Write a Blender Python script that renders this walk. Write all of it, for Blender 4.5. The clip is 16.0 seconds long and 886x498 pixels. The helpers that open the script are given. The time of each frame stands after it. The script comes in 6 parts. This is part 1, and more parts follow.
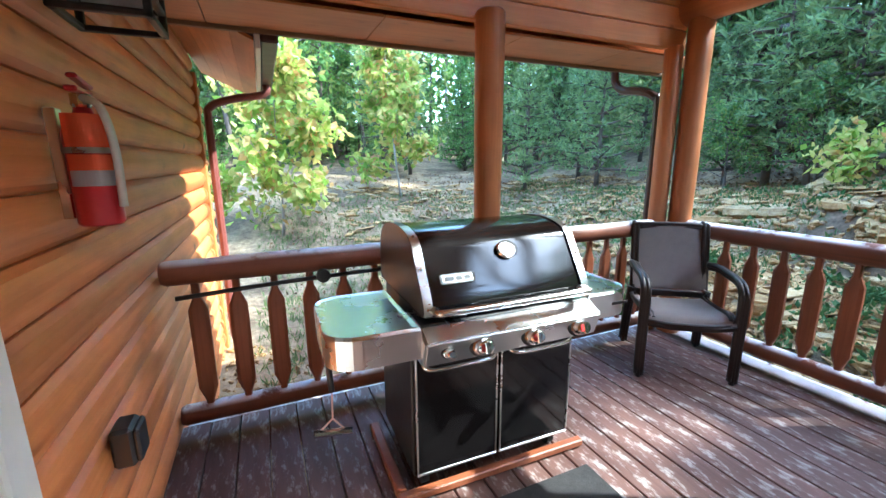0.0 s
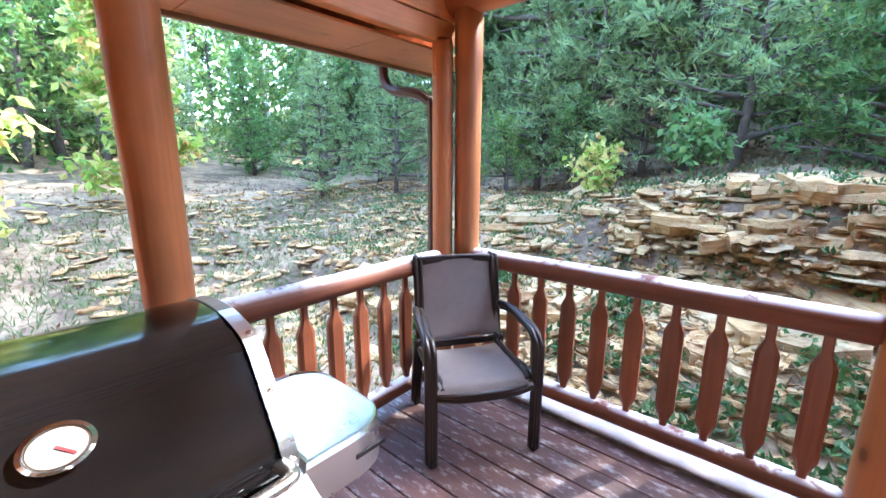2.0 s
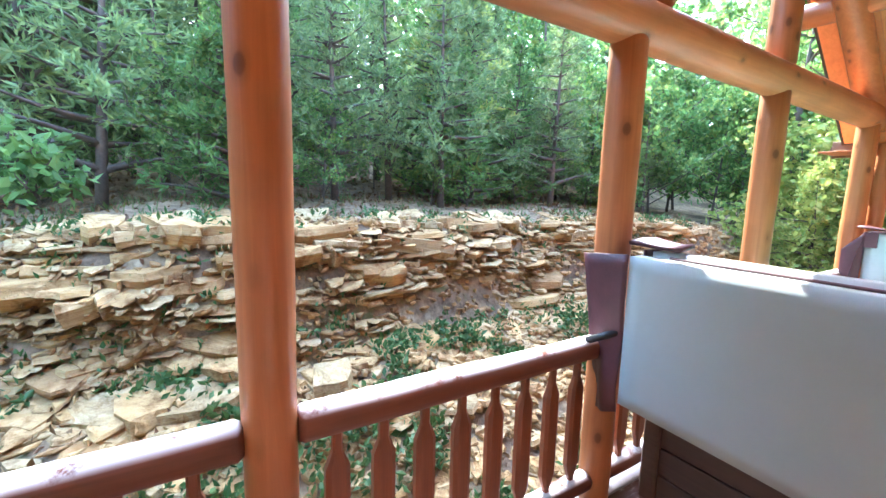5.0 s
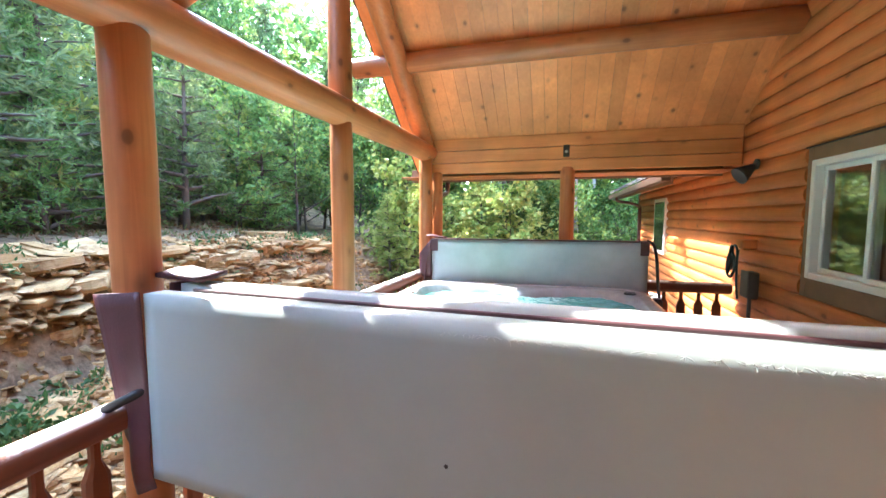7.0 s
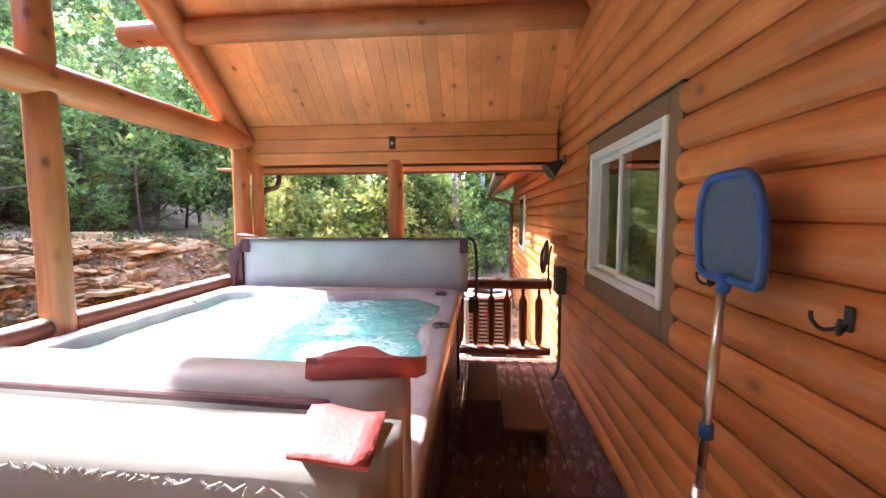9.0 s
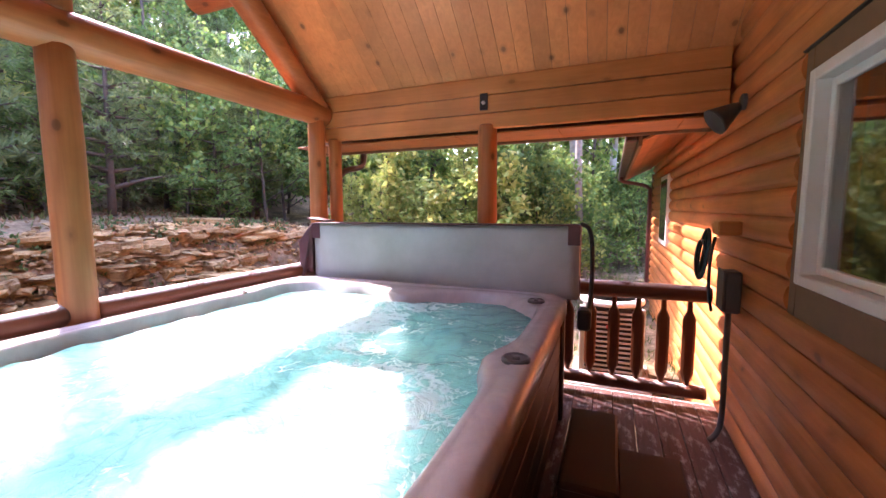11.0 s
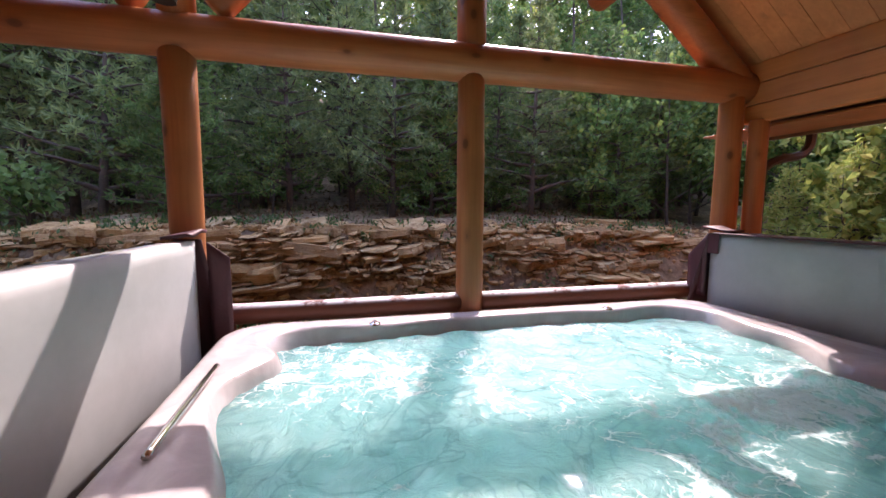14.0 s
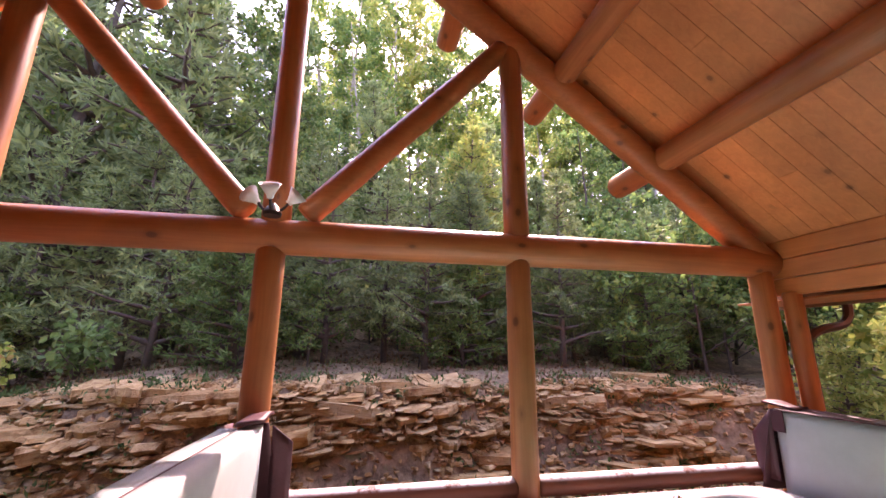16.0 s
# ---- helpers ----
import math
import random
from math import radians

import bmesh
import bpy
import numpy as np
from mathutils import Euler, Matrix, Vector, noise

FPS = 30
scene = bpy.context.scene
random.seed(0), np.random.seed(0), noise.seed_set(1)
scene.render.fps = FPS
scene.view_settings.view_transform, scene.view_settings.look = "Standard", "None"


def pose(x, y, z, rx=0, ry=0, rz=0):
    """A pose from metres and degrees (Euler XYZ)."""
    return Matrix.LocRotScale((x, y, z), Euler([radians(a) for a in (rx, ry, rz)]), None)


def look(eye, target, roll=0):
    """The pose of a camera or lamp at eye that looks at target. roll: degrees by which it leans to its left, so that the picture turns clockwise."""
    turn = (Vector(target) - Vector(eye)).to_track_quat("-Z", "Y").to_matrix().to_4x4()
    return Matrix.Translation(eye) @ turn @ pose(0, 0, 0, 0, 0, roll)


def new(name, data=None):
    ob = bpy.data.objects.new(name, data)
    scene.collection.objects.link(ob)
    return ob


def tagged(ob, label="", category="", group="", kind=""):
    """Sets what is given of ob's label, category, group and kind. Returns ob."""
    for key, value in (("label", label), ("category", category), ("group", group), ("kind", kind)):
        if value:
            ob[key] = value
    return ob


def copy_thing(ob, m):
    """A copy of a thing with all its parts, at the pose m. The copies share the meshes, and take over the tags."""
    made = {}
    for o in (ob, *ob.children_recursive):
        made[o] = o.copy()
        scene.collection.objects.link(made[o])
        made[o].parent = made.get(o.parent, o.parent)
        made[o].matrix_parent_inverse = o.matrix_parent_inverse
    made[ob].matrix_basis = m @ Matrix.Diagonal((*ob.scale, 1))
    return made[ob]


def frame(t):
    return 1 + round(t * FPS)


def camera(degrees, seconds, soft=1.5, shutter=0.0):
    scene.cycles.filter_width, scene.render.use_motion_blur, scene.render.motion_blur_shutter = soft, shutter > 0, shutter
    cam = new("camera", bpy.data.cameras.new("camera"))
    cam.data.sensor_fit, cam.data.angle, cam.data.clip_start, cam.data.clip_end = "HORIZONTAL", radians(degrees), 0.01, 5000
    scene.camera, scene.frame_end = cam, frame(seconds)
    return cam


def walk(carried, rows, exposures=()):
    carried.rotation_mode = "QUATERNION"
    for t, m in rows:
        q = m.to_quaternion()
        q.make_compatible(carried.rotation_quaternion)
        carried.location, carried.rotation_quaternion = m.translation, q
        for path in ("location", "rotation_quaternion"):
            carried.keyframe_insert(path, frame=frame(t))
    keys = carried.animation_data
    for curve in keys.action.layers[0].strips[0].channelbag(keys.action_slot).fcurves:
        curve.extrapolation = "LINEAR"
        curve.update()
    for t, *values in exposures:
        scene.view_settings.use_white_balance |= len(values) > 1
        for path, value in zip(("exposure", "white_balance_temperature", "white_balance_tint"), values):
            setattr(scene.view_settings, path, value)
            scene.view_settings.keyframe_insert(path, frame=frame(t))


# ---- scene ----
cam = camera(95.0, 16.0)

# the walk: seconds, eye, target, lean
PATH = [
    (0, (3.007, 2.239, 1.39), (2.223, 0.448, 0.971), -0.4),
    (0.5, (2.828, 2.029, 1.404), (1.929, 0.293, 0.981), -0.3),
    (1, (2.614, 1.864, 1.43), (1.555, 0.221, 1.006), -0.3),
    (1.5, (2.379, 1.762, 1.469), (1.116, 0.27, 1.045), -0.3),
    (2, (2.147, 1.699, 1.489), (0.664, 0.423, 1.072), 0.1),
    (2.5, (1.909, 1.669, 1.499), (0.223, 0.673, 1.097), 0.6),
    (3, (1.679, 1.651, 1.514), (-0.166, 0.982, 1.131), 0.4),
    (3.2, (1.6, 1.647, 1.519), (-0.29, 1.118, 1.131), 0.2),
    (4.2, (1.36, 1.76, 1.585), (-0.51, 2.34, 1.28), 0.6),
    (5.3, (1.295, 2.007, 1.646), (-0.273, 3.222, 1.398), 1.4),
    (5.5, (1.315, 2.069, 1.647), (-0.134, 3.428, 1.419), 1.1),
    (6, (1.415, 2.24, 1.655), (0.274, 3.871, 1.462), 0.4),
    (6.5, (1.49, 2.398, 1.659), (0.659, 4.209, 1.485), 0.1),
    (7, (1.656, 2.507, 1.66), (1.101, 4.422, 1.5), -0.0),
    (7.5, (1.887, 2.631, 1.648), (1.542, 4.595, 1.492), -0.3),
    (8, (2.125, 2.784, 1.647), (1.924, 4.768, 1.485), -0.4),
    (8.2, (2.211, 2.844, 1.648), (2.065, 4.833, 1.494), -0.3),
    (9, (2.66, 3.08, 1.64), (2.48, 5.06, 1.47), -0.2),
    (9.7, (2.855, 3.46, 1.615), (2.58, 5.43, 1.43), -0.1),
    (10.3, (2.803, 3.787, 1.593), (2.456, 5.748, 1.403), -0.1),
    (10.5, (2.797, 3.885, 1.583), (2.342, 5.822, 1.382), -0.2),
    (11, (2.746, 4.096, 1.521), (1.983, 5.934, 1.321), -0.3),
    (11.5, (2.706, 4.274, 1.496), (1.602, 5.93, 1.302), -0.3),
    (12, (2.624, 4.428, 1.47), (1.201, 5.82, 1.274), -0.3),
    (12.5, (2.575, 4.563, 1.458), (0.912, 5.656, 1.259), -0.1),
    (13, (2.553, 4.63, 1.459), (0.74, 5.448, 1.246), 0.0),
    (13.5, (2.543, 4.606, 1.487), (0.65, 5.214, 1.264), 0.1),
    (14, (2.526, 4.562, 1.566), (0.597, 5.049, 1.364), 0.2),
    (14.5, (2.494, 4.56, 1.673), (0.545, 4.995, 1.557), 0.1),
    (15, (2.513, 4.525, 1.738), (0.559, 4.95, 1.772), 0.3),
    (15.5, (2.588, 4.44, 1.777), (0.649, 4.862, 2.025), 0.2),
    (16, (2.651, 4.305, 1.802), (0.745, 4.691, 2.267), 0.3),
]
EXPOSURES = [(0.0, 4.55, 5400, -2), (0.5, 4.75, 5400, 0), (1.5, 4.95, 5500, 6), (3.2, 5.3, 5600, 16), (5.5, 5.15, 5900, 5), (7.0, 5.1, 6150, 10), (8.2, 5.2, 6500, 25), (10.3, 4.7, 6700, 40), (11.0, 4.55, 6750, 42), (12.0, 4.05, 6750, 32), (13.0, 3.55, 6800, 32), (14.5, 3.1, 6950, 40), (15.2, 3.35, 7300, 44), (16.0, 3.85, 7800, 54)]
walk(cam, [(t, look(e, g, r)) for t, e, g, r in PATH], EXPOSURES)

# ---- world and sun ----
SUN_AZ, SUN_EL = radians(295.0), radians(46.0)  # clockwise from +y; the sun stands over the bank
world = bpy.data.worlds.new("world")
scene.world = world
world.use_nodes = True
wn, wl = world.node_tree.nodes, world.node_tree.links
sky = wn.new("ShaderNodeTexSky")
sky.sky_type, sky.sun_disc = "NISHITA", False
sky.sun_elevation, sky.sun_rotation = SUN_EL, SUN_AZ
wn["Background"].inputs["Strength"].default_value = 0.15
wl.new(sky.outputs["Color"], wn["Background"].inputs["Color"])
SUN_DIR = Vector((math.sin(SUN_AZ) * math.cos(SUN_EL), math.cos(SUN_AZ) * math.cos(SUN_EL), math.sin(SUN_EL)))
sun_data = bpy.data.lights.new("sun", "SUN")
sun_data.energy, sun_data.angle, sun_data.color = 0.98, radians(0.5), (1.0, 0.95, 0.86)
sun = new("sun", sun_data)
sun.matrix_world = look(SUN_DIR * 60, (0, 0, 0))

# ---- materials ----
def material(name, rough=0.6, metal=0.0, spec=0.5):
    m = bpy.data.materials.new(name)
    m.use_nodes = True
    b = m.node_tree.nodes["Principled BSDF"]
    b.inputs["Roughness"].default_value, b.inputs["Metallic"].default_value = rough, metal
    b.inputs["Specular IOR Level"].default_value = spec
    return m


def node(m, kind, **inputs):
    n = m.node_tree.nodes.new("ShaderNode" + kind)
    for key, value in inputs.items():
        n.inputs[key.replace("_", " ")].default_value = value
    return n


def wire(m, a, out, b, into):
    m.node_tree.links.new(a.outputs[out], b.inputs[into])


def bsdf(m):
    return m.node_tree.nodes["Principled BSDF"]


def coords(m, scale=(1, 1, 1), kind="Object"):
    tc, mp = node(m, "TexCoord"), node(m, "Mapping")
    mp.inputs["Scale"].default_value = scale
    wire(m, tc, kind, mp, "Vector")
    return mp


def ramp(m, stops):
    r = node(m, "ValToRGB")
    els = r.color_ramp.elements
    els[0].position, els[0].color = stops[0][0], (*stops[0][1], 1)
    els[1].position, els[1].color = stops[-1][0], (*stops[-1][1], 1)
    for p, c in stops[1:-1]:
        e = els.new(p)
        e.color = (*c, 1)
    return r


def blend(m, factor, fout, a, aout, b, bout, mode="MIX", amount=None):
    x = node(m, "Mix")
    x.data_type, x.blend_type = "RGBA", mode
    if factor is None:
        x.inputs[0].default_value = amount
    else:
        m.node_tree.links.new(factor.outputs[fout], x.inputs[0])
    for src, out, i in ((a, aout, 6), (b, bout, 7)):
        if isinstance(src, tuple):
            x.inputs[i].default_value = (*src, 1)
        else:
            m.node_tree.links.new(src.outputs[out], x.inputs[i])
    return x


def bump(m, src, out, strength=0.3, distance=0.01):
    b = node(m, "Bump", Strength=strength, Distance=distance)
    wire(m, src, out, b, "Height")
    wire(m, b, "Normal", bsdf(m), "Normal")
    return b


def per_piece(m, col, low=0.8, high=1.15):
    """Varies a colour a little from object to object."""
    info = node(m, "ObjectInfo")
    mr = node(m, "MapRange")
    mr.inputs["To Min"].default_value, mr.inputs["To Max"].default_value = low, high
    wire(m, info, "Random", mr, "Value")
    hv = node(m, "HueSaturation")
    wire(m, mr, "Result", hv, "Value")
    m.node_tree.links.new(col, hv.inputs["Color"])
    return hv.outputs["Color"]


def wood(name, dark, light, axis, knots=0.5, rough=0.5, grain=1.0, vary=True, island=False, bumpy=0.25):
    """Stained wood whose grain runs along the given axis of the object's own space."""
    m = material(name, rough)
    sc = [14.0 * grain] * 3
    sc["xyz".index(axis)] = 0.7 * grain
    mp = coords(m, sc)
    n1 = node(m, "TexNoise", Scale=1.6, Detail=6.0, Roughness=0.6, Distortion=1.2)
    wire(m, mp, "Vector", n1, "Vector")
    r1 = ramp(m, [(0.15, dark), (0.5, tuple((a + b) / 2 for a, b in zip(dark, light))), (0.85, light)])
    wire(m, n1, "Fac", r1, "Fac")
    # broad uneven stain
    mp2 = coords(m, (1.3, 1.3, 1.3))
    n2 = node(m, "TexNoise", Scale=1.5, Detail=4.0)
    wire(m, mp2, "Vector", n2, "Vector")
    r2 = ramp(m, [(0.3, (0.74, 0.72, 0.70)), (0.7, (1.1, 1.08, 1.05))])
    wire(m, n2, "Fac", r2, "Fac")
    c = blend(m, None, None, r1, "Color", r2, "Color", "MULTIPLY", 1.0)
    # knots
    ks = [6.0, 6.0, 6.0]
    ks["xyz".index(axis)] = 3.6
    mp3 = coords(m, ks)
    v = node(m, "TexVoronoi", Scale=1.0)
    wire(m, mp3, "Vector", v, "Vector")
    r3 = ramp(m, [(0.0, (1, 1, 1)), (0.09, (0.85, 0.85, 0.85)), (0.13, (0.3, 0.3, 0.3)), (0.24, (0, 0, 0))])
    wire(m, v, "Distance", r3, "Fac")
    few = node(m, "SeparateColor")
    wire(m, v, "Color", few, 0)
    pick = node(m, "Math")
    pick.operation = "GREATER_THAN"
    pick.inputs[1].default_value = 0.32
    wire(m, few, 0, pick, 0)
    fk = node(m, "Math")
    fk.operation = "MULTIPLY"
    fk.inputs[1].default_value = knots
    some = node(m, "Math")
    some.operation = "MULTIPLY"
    wire(m, r3, "Color", some, 0)
    wire(m, pick, "Value", some, 1)
    wire(m, some, "Value", fk, 0)
    c2 = blend(m, fk, "Value", c, 2, tuple(0.35 * d for d in dark), None)
    out = c2.outputs[2]
    if vary:
        out = per_piece(m, out)
    if island:
        g = node(m, "NewGeometry")
        mr = node(m, "MapRange")
        mr.inputs["To Min"].default_value, mr.inputs["To Max"].default_value = 0.84, 1.10
        wire(m, g, "Random Per Island", mr, "Value")
        hv = node(m, "HueSaturation")
        wire(m, mr, "Result", hv, "Value")
        m.node_tree.links.new(out, hv.inputs["Color"])
        out = hv.outputs["Color"]
    m.node_tree.links.new(out, bsdf(m).inputs["Base Color"])
    bump(m, n1, "Fac", bumpy, 0.004)
    return m


def plain(name, colour, rough=0.5, metal=0.0, mottled=0.12, scale=8.0, bumpy=0.05, spec=0.5):
    """One paint, cloth or metal with slight unevenness at two scales."""
    m = material(name, rough, metal, spec)
    mp = coords(m)
    n1 = node(m, "TexNoise", Scale=scale, Detail=5.0, Roughness=0.65)
    wire(m, mp, "Vector", n1, "Vector")
    lo, hi = tuple(c * (1 - mottled) for c in colour), tuple(min(1, c * (1 + mottled)) for c in colour)
    r = ramp(m, [(0.3, lo), (0.7, hi)])
    wire(m, n1, "Fac", r, "Fac")
    wire(m, r, "Color", bsdf(m), "Base Color")
    if bumpy:
        n2 = node(m, "TexNoise", Scale=scale * 14, Detail=2.0)
        wire(m, mp, "Vector", n2, "Vector")
        bump(m, n2, "Fac", bumpy, 0.003)
    rr = node(m, "MapRange")
    rr.inputs["To Min"].default_value, rr.inputs["To Max"].default_value = max(0.02, rough - 0.08), min(1, rough + 0.1)
    wire(m, n1, "Fac", rr, "Value")
    wire(m, rr, "Result", bsdf(m), "Roughness")
    return m


LOG_D, LOG_L = (0.34, 0.115, 0.038), (0.53, 0.205, 0.072)
LOG = {a: wood("log_" + a, LOG_D, LOG_L, a, 0.95, 0.42) for a in "xyz"}
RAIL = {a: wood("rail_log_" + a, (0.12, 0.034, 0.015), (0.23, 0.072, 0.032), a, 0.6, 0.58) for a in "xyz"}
# upward faces: pale scuffed wear, with sun and sky glare put into the colour
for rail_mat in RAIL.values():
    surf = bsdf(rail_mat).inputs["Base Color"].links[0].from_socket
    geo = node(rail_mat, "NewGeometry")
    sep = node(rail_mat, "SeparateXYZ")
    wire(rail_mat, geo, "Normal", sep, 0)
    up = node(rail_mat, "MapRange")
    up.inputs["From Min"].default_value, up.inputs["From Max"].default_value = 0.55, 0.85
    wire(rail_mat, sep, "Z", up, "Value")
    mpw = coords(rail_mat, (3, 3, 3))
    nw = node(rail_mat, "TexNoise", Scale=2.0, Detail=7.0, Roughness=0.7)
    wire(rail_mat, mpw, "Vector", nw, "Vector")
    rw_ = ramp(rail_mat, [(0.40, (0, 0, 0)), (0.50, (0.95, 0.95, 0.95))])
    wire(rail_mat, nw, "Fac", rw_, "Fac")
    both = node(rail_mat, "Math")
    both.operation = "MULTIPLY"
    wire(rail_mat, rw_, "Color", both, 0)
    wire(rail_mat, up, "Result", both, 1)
    worn_glare_top = node(rail_mat, "Mix")
    worn_glare_top.data_type = "RGBA"
    wire(rail_mat, both, "Value", worn_glare_top, 0)
    rail_mat.node_tree.links.new(surf, worn_glare_top.inputs[6])
    worn_glare_top.inputs[7].default_value = (0.62, 0.59, 0.58, 1)
    wire(rail_mat, worn_glare_top, 2, bsdf(rail_mat), "Base Color")
CEILING = wood("ceiling_plank", (0.66, 0.235, 0.075), (0.88, 0.365, 0.135), "y", 1.0, 0.45, island=True, vary=False)
PANEL = wood("panel_board", (0.56, 0.195, 0.055), (0.75, 0.31, 0.105), "x", 0.7, 0.45)
SIDING = wood("log_siding", (0.54, 0.165, 0.046), (0.80, 0.285, 0.088), "y", 0.9, 0.45)
SOFFIT = wood("soffit_plank", (0.36, 0.13, 0.04), (0.55, 0.22, 0.075), "x", 0.6, 0.5, island=True, vary=False)
BALUSTER = wood("baluster_wood", (0.17, 0.046, 0.018), (0.31, 0.10, 0.040), "z", 0.5, 0.45)
TRIM_BROWN = plain("trim_brown", (0.21, 0.125, 0.068), 0.55, mottled=0.15)
GUTTER = plain("gutter_brown", (0.065, 0.03, 0.024), 0.35, mottled=0.1, bumpy=0)
WHITE_PVC = plain("white_vinyl", (0.78, 0.77, 0.74), 0.35, mottled=0.04, bumpy=0)
BLACK = plain("black_plastic", (0.012, 0.012, 0.013), 0.45, mottled=0.2)
STEEL = plain("stainless_steel", (0.66, 0.65, 0.63), 0.27, 1.0, mottled=0.02, scale=2.5, bumpy=0)
CHROME = plain("polished_metal", (0.75, 0.74, 0.72), 0.12, 1.0, mottled=0.04, bumpy=0)
ENAMEL = plain("black_enamel", (0.006, 0.005, 0.005), 0.10, 0.0, mottled=0.1, bumpy=0, spec=0.4)
DARK_METAL = plain("dark_grey_metal", (0.045, 0.042, 0.04), 0.4, 0.6, mottled=0.15)


def deck_material():
    m = material("deck_paint", 0.6)
    mp = coords(m, (16, 1.2, 16))
    n1 = node(m, "TexNoise", Scale=1.4, Detail=7.0, Roughness=0.62)
    wire(m, mp, "Vector", n1, "Vector")
    base = ramp(m, [(0.3, (0.060, 0.024, 0.017)), (0.7, (0.13, 0.06, 0.045))])
    wire(m, n1, "Fac", base, "Fac")
    mp2 = coords(m, (9, 3, 9))
    n2 = node(m, "TexNoise", Scale=2.2, Detail=8.0, Roughness=0.72)
    wire(m, mp2, "Vector", n2, "Vector")
    worn = ramp(m, [(0.52, (0, 0, 0)), (0.62, (1, 1, 1))])
    wire(m, n2, "Fac", worn, "Fac")
    f = node(m, "Math")
    f.operation = "MULTIPLY"
    f.inputs[1].default_value = 0.75
    wire(m, worn, "Color", f, 0)
    c = blend(m, f, "Value", base, "Color", (0.34, 0.31, 0.29), None)
    m.node_tree.links.new(per_piece(m, c.outputs[2], 0.8, 1.2), bsdf(m).inputs["Base Color"])
    bump(m, n1, "Fac", 0.3, 0.004)
    return m


DECK = deck_material()

# ---- mesh helpers ----
def part(name, bm, mat, parent=None, label="", smooth=False):
    """Links a bmesh as one mesh object, under a thing if one is given."""
    me = bpy.data.meshes.new(name)
    bm.normal_update()
    bm.to_mesh(me)
    bm.free()
    if smooth:
        for p in me.polygons:
            p.use_smooth = True
    mats = mat if isinstance(mat, (list, tuple)) else [mat]
    for x in mats:
        me.materials.append(x)
    ob = new(name, me)
    if parent:
        ob.parent = parent
    if label:
        ob["label"] = label
    return ob


def shared(name, me, parent, m):
    """Another object on the same mesh."""
    ob = new(name, me)
    ob.parent = parent
    ob.matrix_basis = m
    return ob


def thing(name, label, category, m=None, group="", kind=""):
    ob = new(name)
    ob.empty_display_size = 0.1
    if m is not None:
        ob.matrix_basis = m
    return tagged(ob, label, category, group, kind)


def box(bm, x0, x1, y0, y1, z0, z1, bevel=0.0, m=None, segs=1):
    r = bmesh.ops.create_cube(bm, size=1.0)
    vs = r["verts"]
    for v in vs:
        v.co = Vector(((x0 + x1) / 2 + v.co.x * (x1 - x0), (y0 + y1) / 2 + v.co.y * (y1 - y0), (z0 + z1) / 2 + v.co.z * (z1 - z0)))
    if bevel:
        es = list({e for v in vs for e in v.link_edges})
        r2 = bmesh.ops.bevel(bm, geom=es, offset=bevel, segments=segs, affect="EDGES", profile=0.5)
        vs = list({v for f in r2["faces"] for v in f.verts} | {v for v in vs if v.is_valid})
    if m is not None:
        for v in vs:
            v.co = m @ v.co
    return vs


def boxed(name, x0, x1, y0, y1, z0, z1, mat, parent=None, bevel=0.004, label="", segs=1):
    bm = bmesh.new()
    box(bm, x0, x1, y0, y1, z0, z1, bevel, None, segs)
    return part(name, bm, mat, parent, label)


def tube(bm, pts, r, seg=10, cap=True, wobble=0.0, seed=0.0):
    """A round bar along a line of points; r is one radius or one for each point."""
    pts = [Vector(p) for p in pts]
    rs = r if isinstance(r, (list, tuple)) else [r] * len(pts)
    rings, up = [], None
    for i, p in enumerate(pts):
        d = (pts[min(i + 1, len(pts) - 1)] - pts[max(i - 1, 0)]).normalized()
        if up is None:
            up = Vector((0, 0, 1)) if abs(d.z) < 0.9 else Vector((1, 0, 0))
        s = d.cross(up).normalized()
        up = s.cross(d).normalized()
        ring = []
        for k in range(seg):
            a = 2 * math.pi * k / seg
            rr = rs[i]
            if wobble:
                rr *= 1 + wobble * noise.noise(Vector((math.cos(a) * 0.8 + seed, math.sin(a) * 0.8, i * 0.6 + seed)))
            ring.append(bm.verts.new(p + (s * math.cos(a) + up * math.sin(a)) * rr))
        rings.append(ring)
    for a, b in zip(rings, rings[1:]):
        for k in range(seg):
            bm.faces.new((a[k], a[(k + 1) % seg], b[(k + 1) % seg], b[k]))
    if cap:
        bm.faces.new(rings[0][::-1])
        bm.faces.new(rings[-1])
    return rings


def log_bar(bm, p0, p1, r, seg=18, steps=10, seed=0.0, wobble=0.05, ends=True):
    """A peeled log with slightly rounded ends."""
    p0, p1 = Vector(p0), Vector(p1)
    L = (p1 - p0).length
    ts = [0.0] + [i / steps for i in range(1, steps)] + [1.0]
    pts, rs = [], []
    if ends:
        e = min(0.02, L * 0.1) / L
        ts = [0.0, e] + [e + (1 - 2 * e) * i / steps for i in range(1, steps)] + [1 - e, 1.0]
    for i, t in enumerate(ts):
        pts.append(p0.lerp(p1, t))
        rs.append(r * (0.86 if ends and i in (0, len(ts) - 1) else 1.0) * (1 + 0.03 * math.sin(seed * 7 + t * 5)))
    tube(bm, pts, rs, seg, True, wobble, seed)


def curve_points(pts, n=6):
    """A smooth line through the points."""
    pts = [Vector(p) for p in pts]
    out = []
    for i in range(len(pts) - 1):
        p0, p1, p2, p3 = pts[max(i - 1, 0)], pts[i], pts[i + 1], pts[min(i + 2, len(pts) - 1)]
        for k in range(n):
            t = k / n
            out.append(0.5 * ((2 * p1) + (p2 - p0) * t + (2 * p0 - 5 * p1 + 4 * p2 - p3) * t * t + (3 * p1 - p0 - 3 * p2 + p3) * t ** 3))
    out.append(pts[-1])
    return out


